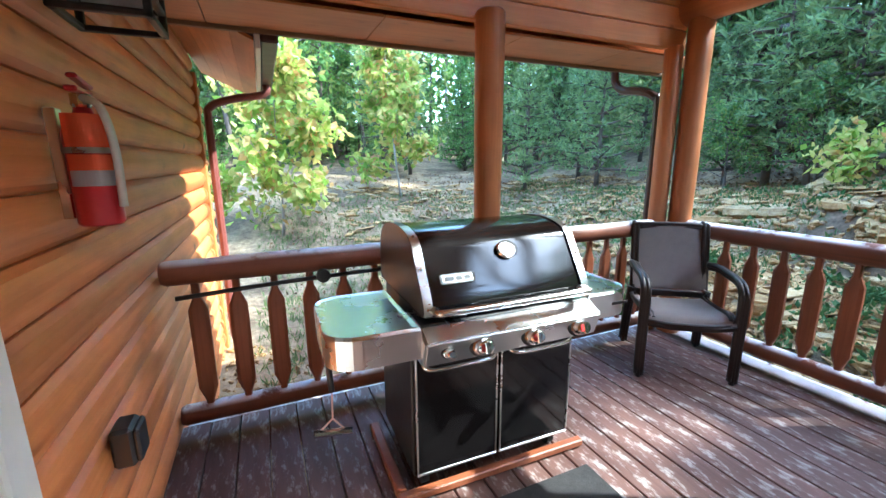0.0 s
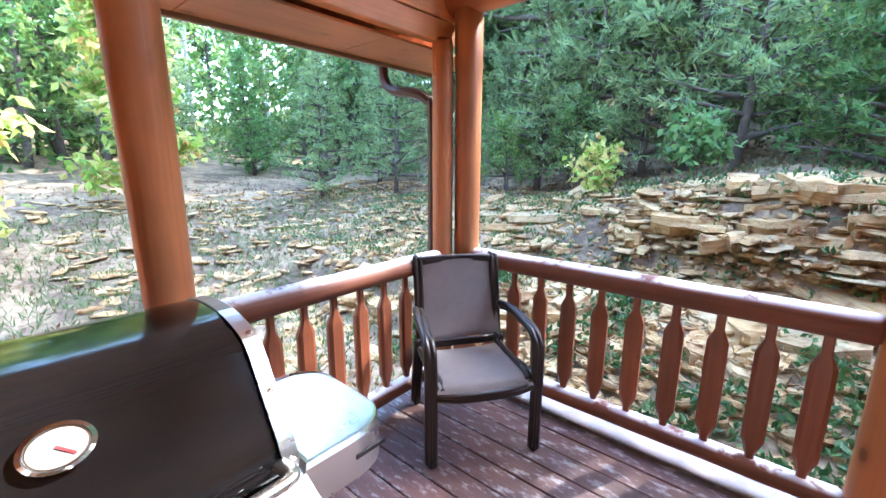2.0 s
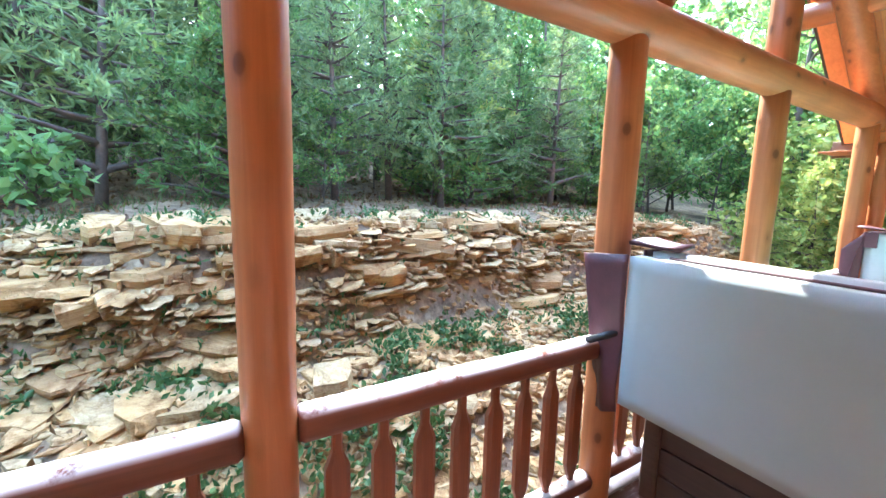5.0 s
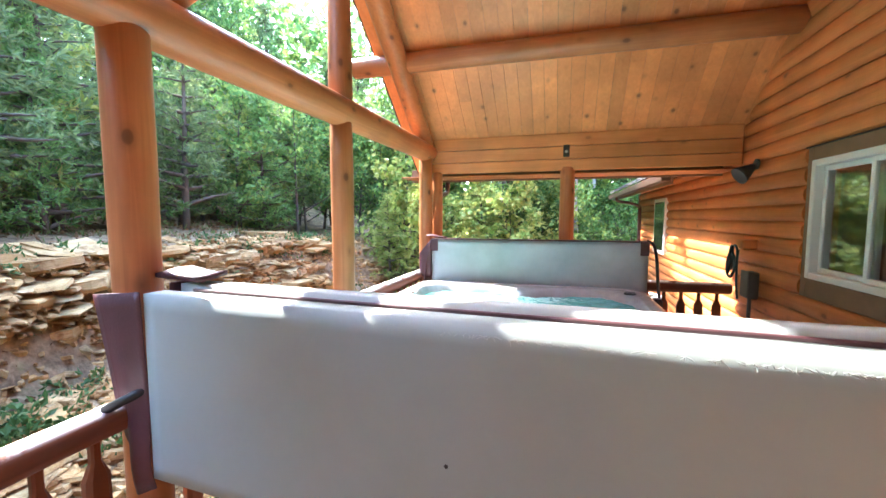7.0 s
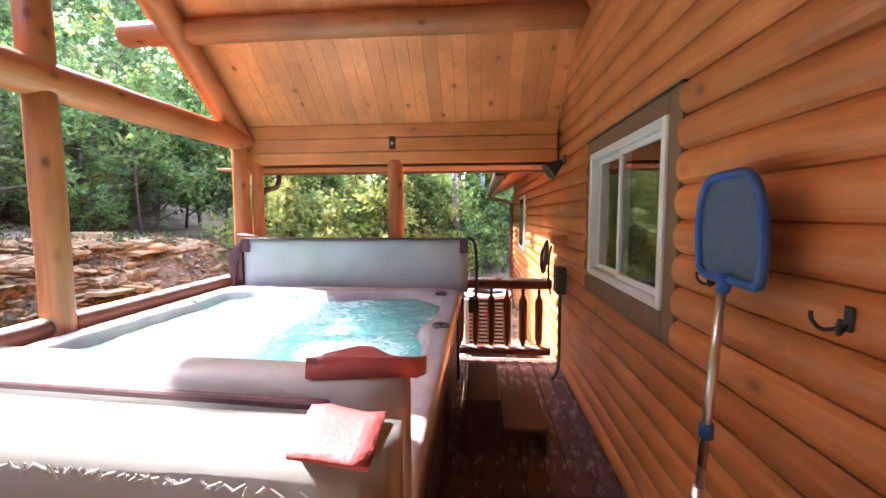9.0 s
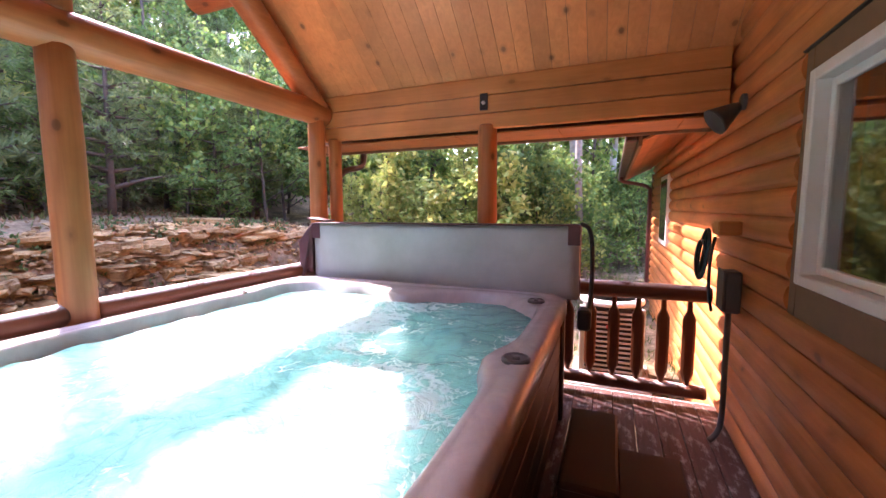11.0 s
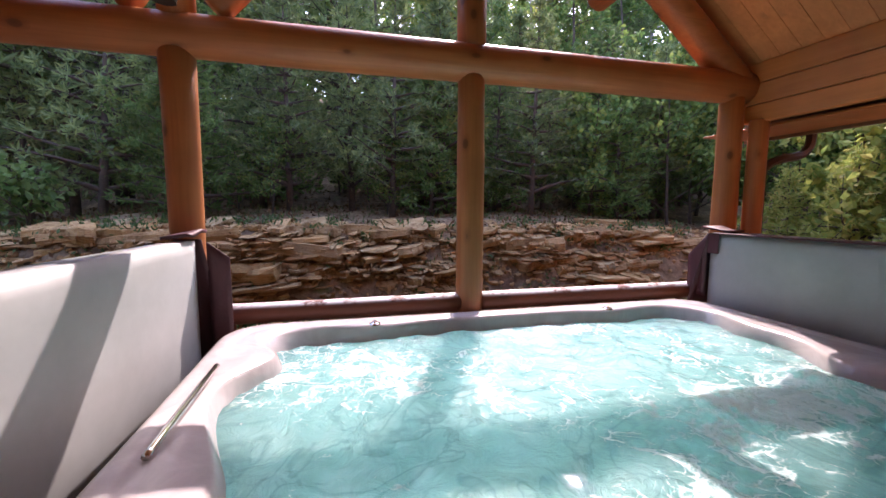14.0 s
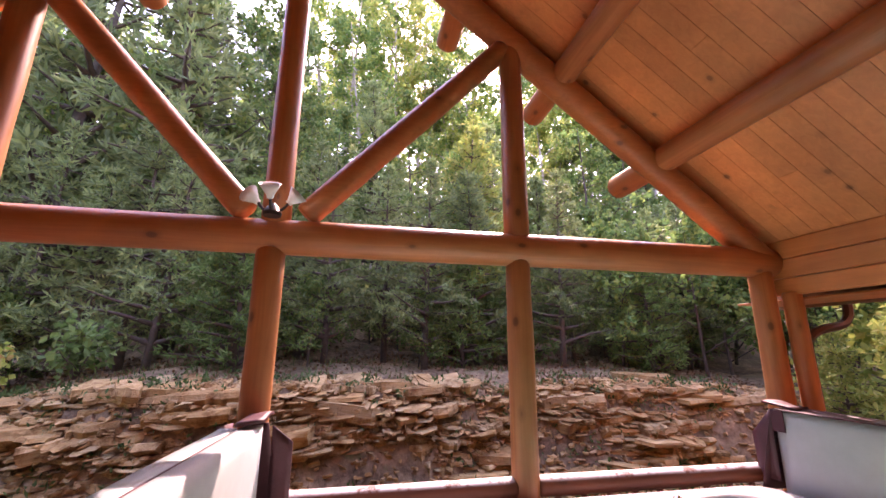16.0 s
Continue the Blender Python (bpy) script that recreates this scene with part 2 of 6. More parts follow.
def lathe(bm, profile, seg=24, m=None):
    """Turns (radius, z) pairs about z."""
    rings = []
    for r, z in profile:
        ring = []
        for k in range(seg):
            a = 2 * math.pi * k / seg
            co = Vector((max(r, 1e-4) * math.cos(a), max(r, 1e-4) * math.sin(a), z))
            ring.append(bm.verts.new(m @ co if m is not None else co))
        rings.append(ring)
    for a, b in zip(rings, rings[1:]):
        for k in range(seg):
            bm.faces.new((a[k], a[(k + 1) % seg], b[(k + 1) % seg], b[k]))
    bm.faces.new(rings[0][::-1])
    bm.faces.new(rings[-1])


# ---- the plan ----
WALL_X = 3.50      # face of the house wall
LEN = 7.5          # deck from corner post to corner post
MID = LEN / 2
RIDGE_Z = 5.78
EAVE_Y = 7.58


def ceil_z(y):
    return 2.62 + 0.795 * (EAVE_Y - abs(y - MID) - MID)


# ---- roof frame ----
def log_part(name, p0, p1, r, axis, mat, parent=None, seed=0.0, label="", steps=10):
    bm = bmesh.new()
    log_bar(bm, p0, p1, r, 18, steps, seed)
    ob = part(name, bm, mat[axis], parent, label, smooth=True)
    return ob


def post(x, y, z0, z1, r, seed, label):
    ob = log_part("porch_post", (0, 0, 0), (0, 0, z1 - z0), r, "z", LOG, None, seed)
    ob.matrix_basis = pose(x, y, z0)
    return tagged(ob, label, "post", "porch posts")


POST_R = 0.085
for i, y in enumerate((0.06, 2.10, 3.74, 5.38, 7.44)):
    post(0.0, y, -0.25, 2.40, POST_R, i + 0.3, "round orange-stained log post carrying the porch tie beam")
for y in (-0.055, 7.575):
    post(0.115, y, -0.25, 2.22, 0.065, y + 1.7, "round orange-stained log post beside the corner post")
for y in (0.0, 7.6):
    post(1.72, y, -0.25, 2.24, 0.085, y + 2.2, "round orange-stained log post under the middle of the end beam")

truss = thing("gable_truss", "orange-stained log gable truss with king post and braces over the porch", "truss", pose(0, MID, 2.47))


def truss_log(name, a, b, r, axis, seed):
    p0, p1 = Vector((0, a[0] - MID, a[1] - 2.47)), Vector((0, b[0] - MID, b[1] - 2.47))
    return log_part(name, p0, p1, r, axis, LOG, truss, seed)


truss_log("tie_beam", (-0.12, 2.47), (LEN + 0.12, 2.47), 0.115, "y", 4.1)
for s in (1, -1):
    yy = lambda y: MID + s * (y - MID)
    truss_log("rafter", (yy(7.5), ceil_z(7.5) - 0.20), (yy(MID + 0.02), ceil_z(MID) - 0.20), 0.11, "y", 5 + s)
    truss_log("brace", (yy(3.93), 2.62), (yy(5.32), 4.12), 0.085, "y", 7 + s)
    truss_log("upright", (yy(5.38), 2.55), (yy(5.38), 4.20), 0.088, "z", 9 + s)
truss_log("king_post", (3.75, 2.55), (3.75, 5.45), 0.088, "z", 12)

for s in (1, -1):
    for i, y in enumerate((6.62, 5.80, 4.98)):
        yw = MID + s * (y - MID)
        ob = log_part("purlin", (-0.55, 0, 0), (WALL_X + 0.02, 0, 0), 0.105, "x", LOG, None, y + s)
        ob.matrix_basis = pose(0, yw, ceil_z(yw) - 0.125)
        tagged(ob, "round orange-stained log purlin under the sloped plank ceiling", "purlin", "porch purlins")
ob = log_part("ridge_log", (-0.55, 0, 0), (WALL_X + 0.02, 0, 0), 0.12, "x", LOG, None, 3.3)
ob.matrix_basis = pose(0, MID, ceil_z(MID) - 0.19)
tagged(ob, "round orange-stained ridge log under the ceiling", "ridge beam")

# plank ceiling, boards run down the slope
bm = bmesh.new()
w = 0.135
rc = random.Random(8)
for s in (1, -1):
    x = -0.30
    while x < WALL_X + 0.02:
        cut = MID + rc.uniform(1.0, 3.4)
        for (ya, yb) in ((MID, cut - 0.001), (cut + 0.001, EAVE_Y + 0.42)):
            za, zb = ceil_z(ya), ceil_z(yb)
            d = 0.0013
            y0, y1 = MID + s * (ya - MID), MID + s * (yb - MID)
            q = [(x + d, y0, za), (x + w - d, y0, za), (x + w - d, y1, zb), (x + d, y1, zb)]
            v0 = [bm.verts.new(c) for c in q]
            v1 = [bm.verts.new((c[0], c[1], c[2] + 0.02)) for c in q]
            bm.faces.new(v0 if s > 0 else v0[::-1])
            for k in range(4):
                bm.faces.new((v0[k], v0[(k + 1) % 4], v1[(k + 1) % 4], v1[k]))
            bm.faces.new(v1)
        x += w
tagged(part("ceiling", bm, CEILING), "orange-stained knotty pine plank porch ceiling", "ceiling", kind="structure")

# roof over it
ROOF = plain("roof_shingle", (0.07, 0.06, 0.055), 0.85, mottled=0.3)
bm = bmesh.new()
for s in (1, -1):
    q = []
    for yv, up in ((MID, 0.06), (EAVE_Y + 0.5, 0.06)):
        for xv in (-0.34, WALL_X + 0.3):
            q.append((xv, MID + s * (yv - MID), ceil_z(yv) + up))
    v0 = [bm.verts.new(c) for c in (q[0], q[1], q[3], q[2])]
    v1 = [bm.verts.new((c[0], c[1], c[2] + 0.12)) for c in (q[0], q[1], q[3], q[2])]
    bm.faces.new(v0)
    bm.faces.new(v1)
    for k in range(4):
        bm.faces.new((v0[k], v0[(k + 1) % 4], v1[(k + 1) % 4], v1[k]))
bmesh.ops.recalc_face_normals(bm, faces=bm.faces)
tagged(part("roof", bm, ROOF), "dark shingled gable roof over the porch", "roof", kind="structure")

# end panels: three boards over each end opening
for s, nm in ((1, "panel_end_b"), (-1, "panel_end_a")):
    y0 = MID + s * (EAVE_Y - MID)
    panel = thing("end_beam", "beam of three orange-stained boards over the porch end", "beam", pose(0, y0, 2.2))
    z = 0.0
    for h in (0.135, 0.15, 0.15):
        bm = bmesh.new()
        box(bm, 0.0, WALL_X - 0.02, -0.03, 0.03, z, z + h - 0.006, 0.006)
        part("board", bm, PANEL, panel)
        z += h
    # soffit and fascia outside
    yo = s * 0.50
    xs = -0.40
    while xs < WALL_X - 0.05:
        boxed("soffit_panel", xs, min(xs + 0.9, WALL_X - 0.02), min(0.035 * s, yo), max(0.035 * s, yo), -0.035, -0.02, SOFFIT, panel, 0.002)
        xs += 0.905
    boxed("fascia", -0.42, WALL_X - 0.02, min(yo, yo + 0.03 * s), max(yo, yo + 0.03 * s), -0.06, 0.12, TRIM_BROWN, panel)

# ---- deck ----
deck = thing("floor", "worn red-brown painted deck boards with pale scuffed patches", "deck", kind="structure")
bw = 0.145
nb = int((WALL_X + 0.12) / bw) + 1
bm = bmesh.new()
box(bm, -bw / 2 + 0.003, bw / 2 - 0.003, -0.10, LEN + 0.14, -0.04, 0.0, 0.004)
first = part("deck_board", bm, DECK, deck)
first.matrix_basis = pose(-0.10 + bw / 2, 0, 0)
# the outermost board is paler and more mottled than the rest
EDGE = plain("pale_edge_board", (0.30, 0.25, 0.25), 0.6, mottled=0.3, scale=5, bumpy=0.2)
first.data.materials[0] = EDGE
bm = bmesh.new()
box(bm, -bw / 2 + 0.003, bw / 2 - 0.003, -0.10, LEN + 0.14, -0.04, 0.0, 0.004)
second = part("deck_board", bm, DECK, deck)
second.matrix_basis = pose(-0.10 + bw * 1.5, 0, 0)
for i in range(2, nb):
    shared("deck_board", second.data, deck, pose(-0.10 + bw * (i + 0.5), 0, -0.001 * (i % 3)))
for yy_, nm in ((-0.13, "a"), (LEN + 0.16, "b")):
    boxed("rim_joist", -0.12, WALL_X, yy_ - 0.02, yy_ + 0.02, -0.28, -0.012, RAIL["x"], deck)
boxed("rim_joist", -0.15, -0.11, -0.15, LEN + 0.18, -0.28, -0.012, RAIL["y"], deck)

# ---- house wall ----
house = thing("wall_house", "orange-stained rounded log siding of the cabin wall", "wall", kind="structure")
WIN = (5.05, 6.34, 1.18, 2.09)
H = 0.147
Y0, Y1 = -2.3, 13.5
zs = -0.59
while zs < 6.2:
    z1 = zs + H
    spans = [(Y0, Y1)]
    if z1 > WIN[2] - 0.10 and zs < WIN[3] + 0.08:
        spans = [(Y0, WIN[0] - 0.123), (WIN[1] + 0.078, Y1)]
    for a, b in spans:
        prof = []
        for k in range(9):
            t = k / 8
            prof.append((0.030 - 0.034 * math.sin(math.pi * t) ** 0.6, zs + 0.004 + (H - 0.008) * t))
        bm = bmesh.new()
        ra = [bm.verts.new((WALL_X + p[0], a, p[1])) for p in prof]
        rb = [bm.verts.new((WALL_X + p[0], b, p[1])) for p in prof]
        for k in range(8):
            bm.faces.new((ra[k], rb[k], rb[k + 1], ra[k + 1]))
        ca = [bm.verts.new((WALL_X + 0.06, a, prof[0][1])), bm.verts.new((WALL_X + 0.06, a, prof[-1][1]))]
        cb = [bm.verts.new((WALL_X + 0.06, b, prof[0][1])), bm.verts.new((WALL_X + 0.06, b, prof[-1][1]))]
        bm.faces.new((ca[0], *ra, ca[1]))
        bm.faces.new((cb[1], *rb[::-1], cb[0]))
        bm.faces.new((ca[1], ra[8], rb[8], cb[1]))
        bm.faces.new((ca[0], cb[0], rb[0], ra[0]))
        bmesh.ops.recalc_face_normals(bm, faces=bm.faces)
        part("siding_log", bm, SIDING, house, smooth=False)
    zs = z1
# solid wall behind the logs, with the window's opening
for a, b, c, d in ((Y0, WIN[0], -0.6, 6.2), (WIN[1], Y1, -0.6, 6.2), (WIN[0], WIN[1], -0.6, WIN[2]), (WIN[0], WIN[1], WIN[3], 6.2)):
    boxed("wall_core", WALL_X + 0.045, WALL_X + 0.2, a, b, c, d, SIDING, house, 0)

# ---- railings ----
def baluster_mesh():
    """A flat slat with a pointed shoulder and narrow necks at both ends."""
    bm = bmesh.new()
    prof = [(0.10, .018, .016), (0.19, .018, .016), (0.265, .043, .022), (0.60, .044, .022), (0.685, .043, .022), (0.745, .018, .016), (0.83, .018, .016)]
    rings = []
    for z, w, d in prof:
        ring = []
        for cx, cy in ((-1, -.55), (-.6, -1), (.6, -1), (1, -.55), (1, .55), (.6, 1), (-.6, 1), (-1, .55)):
            ring.append(bm.verts.new((cx * w, cy * d, z)))
        rings.append(ring)
    for a, b in zip(rings, rings[1:]):
        for k in range(8):
            bm.faces.new((a[k], a[(k + 1) % 8], b[(k + 1) % 8], b[k]))
    bm.faces.new(rings[0][::-1])
    bm.faces.new(rings[-1])
    bm.normal_update()
    me_ = bpy.data.meshes.new("baluster")
    bm.to_mesh(me_)
    bm.free()
    me_.materials.append(BALUSTER)
    return me_


BAL = baluster_mesh()


def railing(x0, y0, x1, y1, n, label, lift=0.0):
    """A log railing between two places, with n balusters."""
    d = Vector((x1 - x0, y1 - y0, 0))
    ln, ang = d.length, math.degrees(math.atan2(d.y, d.x))
    rl = thing("log_railing", label, "railing", pose(x0, y0, 0, 0, 0, ang), "porch railings")
    sd = x0 * 3.7 + y0 * 1.9 + 2.2
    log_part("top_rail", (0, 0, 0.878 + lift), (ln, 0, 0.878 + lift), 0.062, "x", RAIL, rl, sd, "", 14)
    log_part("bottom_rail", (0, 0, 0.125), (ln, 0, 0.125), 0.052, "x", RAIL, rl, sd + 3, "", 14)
    for i in range(n):
        shared("baluster", BAL, rl, pose(ln * (i + 0.75) / (n + 0.5), 0, 0) @ Matrix.Diagonal((1, 1, 1 + 1.15 * lift, 1)))
    return rl


RL = "red-brown stained log railing with pointed flat balusters"
railing(0, 0.13, 0, 2.02, 10, RL)
railing(0, 2.18, 0, 3.67, 8, RL)
railing(0, 3.81, 0, 5.31, 8, RL, 0.07)
railing(0, 5.45, 0, 7.38, 10, RL, 0.07)
railing(0.23, 0, 1.65, 0, 8, RL)
railing(1.79, 0, 3.49, 0, 9, RL)
railing(1.79, 7.55, 3.44, 7.55, 9, RL)
railing(0.23, 7.55, 1.65, 7.55, 8, RL)

# ---- hot tub ----
def acrylic(name, a, b):
    m = material(name, 0.18, 0.0, 0.5)
    mp = coords(m)
    n1 = node(m, "TexNoise", Scale=4.0, Detail=7.0, Roughness=0.65, Distortion=1.5)
    wire(m, mp, "Vector", n1, "Vector")
    r = ramp(m, [(0.3, a), (0.7, b)])
    wire(m, n1, "Fac", r, "Fac")
    wire(m, r, "Color", bsdf(m), "Base Color")
    return m


SHELL = acrylic("marbled_acrylic", (0.42, 0.385, 0.38), (0.55, 0.515, 0.505))
CABINET = wood("tub_cabinet", (0.045, 0.025, 0.018), (0.09, 0.05, 0.035), "x", 0.1, 0.55)
TX0, TX1, TY0, TY1, RIM = 0.10, 2.49, 3.95, 7.06, 0.93


def rounded_loop(x0, x1, y0, y1, rad, n_side=26, n_corner=12):
    """Points round a rounded rectangle with their outward normals."""
    out = []
    for (cx, cy, a0) in ((x1 - rad, y1 - rad, 0), (x0 + rad, y1 - rad, 90), (x0 + rad, y0 + rad, 180), (x1 - rad, y0 + rad, 270)):
        for k in range(n_corner + 1):
            a = radians(a0 + 90 * k / n_corner)
            out.append((Vector((cx + rad * math.cos(a), cy + rad * math.sin(a), 0)), Vector((math.cos(a), math.sin(a), 0))))
        nxt = {0: (x0 + rad, y1), 90: (x0, y0 + rad), 180: (x1 - rad, y0), 270: (x1, y1 - rad)}[a0]
        p, nrm = out[-1]
        q = Vector((*nxt, 0))
        for k in range(1, n_side):
            out.append((p.lerp(q, k / n_side), nrm.copy()))
    return out


LOBES = ((2.34, 5.68, .08, .12), (2.34, 4.45, .09, .13), (1.32, 6.86, .26, .20), (0.62, 4.10, .18, .14), (1.55, 4.10, .16, .25),
         (0.27, 4.79, .04, .12), (0.27, 6.24, .04, .12), (0.75, 6.85, .10, .18), (2.15, 6.75, .10, .12))


def tub_loop(inset, rad, z, lobes):
    ring = []
    for p, nrm in rounded_loop(TX0 + inset, TX1 - inset, TY0 + inset, TY1 - inset, rad):
        push = 0.0
        if lobes:
            for lx, ly, amp, wid in LOBES:
                d2 = (p.x - lx) ** 2 + (p.y - ly) ** 2
                push += amp * math.exp(-d2 / (2 * wid * wid))
        ring.append(Vector((p.x, p.y, z)) - nrm * push * lobes)
    return ring


tub = thing("hot_tub", "large square hot tub with pale marbled rim, full of aqua water", "hot tub", Matrix.Diagonal((1, 1, 0.985, 1)))
bm = bmesh.new()
loops = [tub_loop(0.02, .20, .80, 0), tub_loop(0.0, .22, .83, 0), tub_loop(0.0, .22, .895, 0), tub_loop(0.012, .21, .918, 0), tub_loop(0.035, .20, .930, 0),
         tub_loop(0.085, .20, .932, 0), tub_loop(0.10, .20, .924, 0), tub_loop(0.108, .20, .925, 0.1), tub_loop(0.122, .25, .926, .5), tub_loop(0.135, .30, .920, .95), tub_loop(0.145, .32, .905, 1), tub_loop(0.16, .32, .86, 1.0),
         tub_loop(0.20, .34, .76, .95), tub_loop(0.34, .40, .60, .6), tub_loop(0.55, .40, .45, .3), tub_loop(0.75, .35, .40, 0)]
vr = [[bm.verts.new(p) for p in lp] for lp in loops]
for a, b in zip(vr, vr[1:]):
    for k in range(len(a)):
        bm.faces.new((a[k], a[(k + 1) % len(a)], b[(k + 1) % len(a)], b[k]))
bm.faces.new(vr[-1])
part("shell", bm, SHELL, tub, "pale marbled acrylic shell", smooth=True)


def water_material():
    m = material("aerated_water", 0.05, 0.0, 0.4)
    mp = coords(m, (1, 1, 1))
    # cloudy aqua, a little darker where the seats show through
    n1 = node(m, "TexNoise", Scale=2.2, Detail=5.0, Roughness=0.55, Distortion=1.0)
    wire(m, mp, "Vector", n1, "Vector")
    base = ramp(m, [(0.30, (0.10, 0.35, 0.335)), (0.42, (0.16, 0.48, 0.46)), (0.60, (0.205, 0.545, 0.525)), (0.75, (0.25, 0.59, 0.57))])
    wire(m, n1, "Fac", base, "Fac")
    # dark curved ripple lines: the waves' refraction shading put into the colour
    n5 = node(m, "TexNoise", Scale=1.9, Detail=3.0, Roughness=0.5, Distortion=2.2)
    wire(m, mp, "Vector", n5, "Vector")
    ripple_shade = ramp(m, [(0.43, (1, 1, 1)), (0.48, (0.70, 0.77, 0.78)), (0.50, (0.97, 0.98, 0.98)), (0.53, (1, 1, 1))])
    wire(m, n5, "Fac", ripple_shade, "Fac")
    body = blend(m, None, None, base, "Color", ripple_shade, "Color", "MULTIPLY", 1.0)
    # lacy foam: torn sheets with holes, thickest where the jets push
    warp = node(m, "TexNoise", Scale=3.0, Detail=4.0, Roughness=0.6)
    wire(m, mp, "Vector", warp, "Vector")
    bent = node(m, "VectorMath")
    bent.operation = "MULTIPLY_ADD"
    bent.inputs[1].default_value = (0.35, 0.35, 0.35)
    wire(m, warp, "Color", bent, 0)
    wire(m, mp, "Vector", bent, 2)
    n2 = node(m, "TexNoise", Scale=5.5, Detail=12.0, Roughness=0.78, Distortion=0.6)
    wire(m, bent, "Vector", n2, "Vector")
    cells = node(m, "TexVoronoi", Scale=15.0)
    cells.feature = "DISTANCE_TO_EDGE"
    wire(m, bent, "Vector", cells, "Vector")
    lace = ramp(m, [(0.0, (0.10, 0.10, 0.10)), (0.10, (0.02, 0.02, 0.02)), (0.4, (0, 0, 0))])
    wire(m, cells, "Distance", lace, "Fac")
    n4 = node(m, "TexNoise", Scale=1.15, Detail=2.0)
    wire(m, mp, "Vector", n4, "Vector")
    where = node(m, "MapRange")
    where.inputs["From Min"].default_value, where.inputs["From Max"].default_value = 0.36, 0.62
    where.inputs["To Min"].default_value, where.inputs["To Max"].default_value = -0.20, 0.012
    wire(m, n4, "Fac", where, "Value")
    s1 = node(m, "Math")
    wire(m, n2, "Fac", s1, 0)
    wire(m, lace, "Color", s1, 1)
    s2 = node(m, "Math")
    wire(m, s1, "Value", s2, 0)
    wire(m, where, "Result", s2, 1)
    foam = ramp(m, [(0.485, (0, 0, 0)), (0.53, (0.45, 0.45, 0.45)), (0.585, (0.85, 0.85, 0.85))])
    wire(m, s2, "Value", foam, "Fac")
    c = blend(m, foam, "Color", body, 2, (0.58, 0.84, 0.82), None)
    wire(m, c, 2, bsdf(m), "Base Color")
    rough = node(m, "MapRange")
    rough.inputs["To Min"].default_value, rough.inputs["To Max"].default_value = 0.05, 0.5
    wire(m, foam, "Color", rough, "Value")
    wire(m, rough, "Result", bsdf(m), "Roughness")
    # light spreads through the cloudy water under the foam
    bsdf(m).subsurface_method = "BURLEY"
    bsdf(m).inputs["Subsurface Radius"].default_value = (0.5, 1.0, 1.0)
    bsdf(m).inputs["Subsurface Scale"].default_value = 1.6
    deep = node(m, "MapRange")
    deep.inputs["To Min"].default_value, deep.inputs["To Max"].default_value = 1.0, 0.0
    wire(m, foam, "Color", deep, "Value")
    wire(m, deep, "Result", bsdf(m), "Subsurface Weight")
    n3 = node(m, "TexNoise", Scale=9.0, Detail=6.0, Roughness=0.62, Distortion=1.2)
    wire(m, mp, "Vector", n3, "Vector")
    bump(m, n3, "Fac", 0.6, 0.035)
    return m


bm = bmesh.new()
nx_, ny_ = 110, 140


def wave(x, y):
    """Churned surface: long swells, short chop and one boil over a jet."""
    boil = 0.05 * math.exp(-((x - 1.30) ** 2 + (y - 6.50) ** 2) / .012)
    q = Vector((x * 2.6, y * 2.6, 1.1))
    chop = 1 - abs(noise.noise(Vector((x * 5.5 + noise.noise(q), y * 5.5, 4.1)))) * 2
    return 0.835 + boil + 0.016 * noise.noise(q) + 0.011 * chop + 0.006 * noise.noise(Vector((x * 15, y * 15, 8.0)))


gv = []
for i in range(nx_ + 1):
    x = TX0 + .11 + (TX1 - TX0 - .22) * i / nx_
    col = []
    for j in range(ny_ + 1):
        y = TY0 + .11 + (TY1 - TY0 - .22) * j / ny_
        col.append(bm.verts.new((x, y, wave(x, y))))
    gv.append(col)
for i in range(nx_):
    for j in range(ny_):
        bm.faces.new((gv[i][j], gv[i + 1][j], gv[i + 1][j + 1], gv[i][j + 1]))
part("water", bm, water_material(), tub, "churning aqua water with white foam", smooth=True)
# panelled cabinet
for nm, x0, x1, y0, y1 in (("side_panel", TX0 + .05, TX0 + .08, TY0 + .06, TY1 - .06), ("side_panel", TX1 - .08, TX1 - .05, TY0 + .06, TY1 - .06),
                           ("side_panel", TX0 + .05, TX1 - .05, TY0 + .03, TY0 + .06), ("side_panel", TX0 + .05, TX1 - .05, TY1 - .06, TY1 - .03)):
    for k in range(5):
        boxed(nm, x0, x1, y0, y1, 0.02 + k * .158, 0.02 + k * .158 + .150, CABINET, tub, .005)
for cx, cy in ((TX0 + .07, TY0 + .05), (TX1 - .07, TY0 + .05), (TX0 + .07, TY1 - .05), (TX1 - .07, TY1 - .05)):
    boxed("corner_post", cx - .045, cx + .045, cy - .045, cy + .045, 0, .81, CABINET, tub, .012)
DISC_MAT = plain("grey_diverter", (0.10, 0.09, 0.088), 0.4)
for cx, cy, r_ in ((2.41, 5.66, .058), (2.31, 6.72, .055)):
    bm = bmesh.new()
    lathe(bm, [(r_, 0), (r_, .012), (r_ * .86, .018), (r_ * .80, .010), (r_ * .3, .010), (r_ * .26, .02), (0, .022)], 28, pose(cx, cy, .925))
    part("diverter_cap", bm, DISC_MAT, tub, "round grey plastic cap", smooth=False)
for cx, cy in ((.24, 4.74), (.24, 6.26)):
    bm = bmesh.new()
    lathe(bm, [(.036, 0), (.036, .008), (.028, .016), (.012, .018), (.012, .026), (0, .028)], 20, pose(cx, cy, .912))
    part("air_knob", bm, CHROME, tub, "small chrome air knob", smooth=True)
bm = bmesh.new()
tube(bm, curve_points([(.75, 4.06, .935), (.95, 4.07, .95), (1.2, 4.07, .95), (1.38, 4.06, .935)], 5), .012, 8)
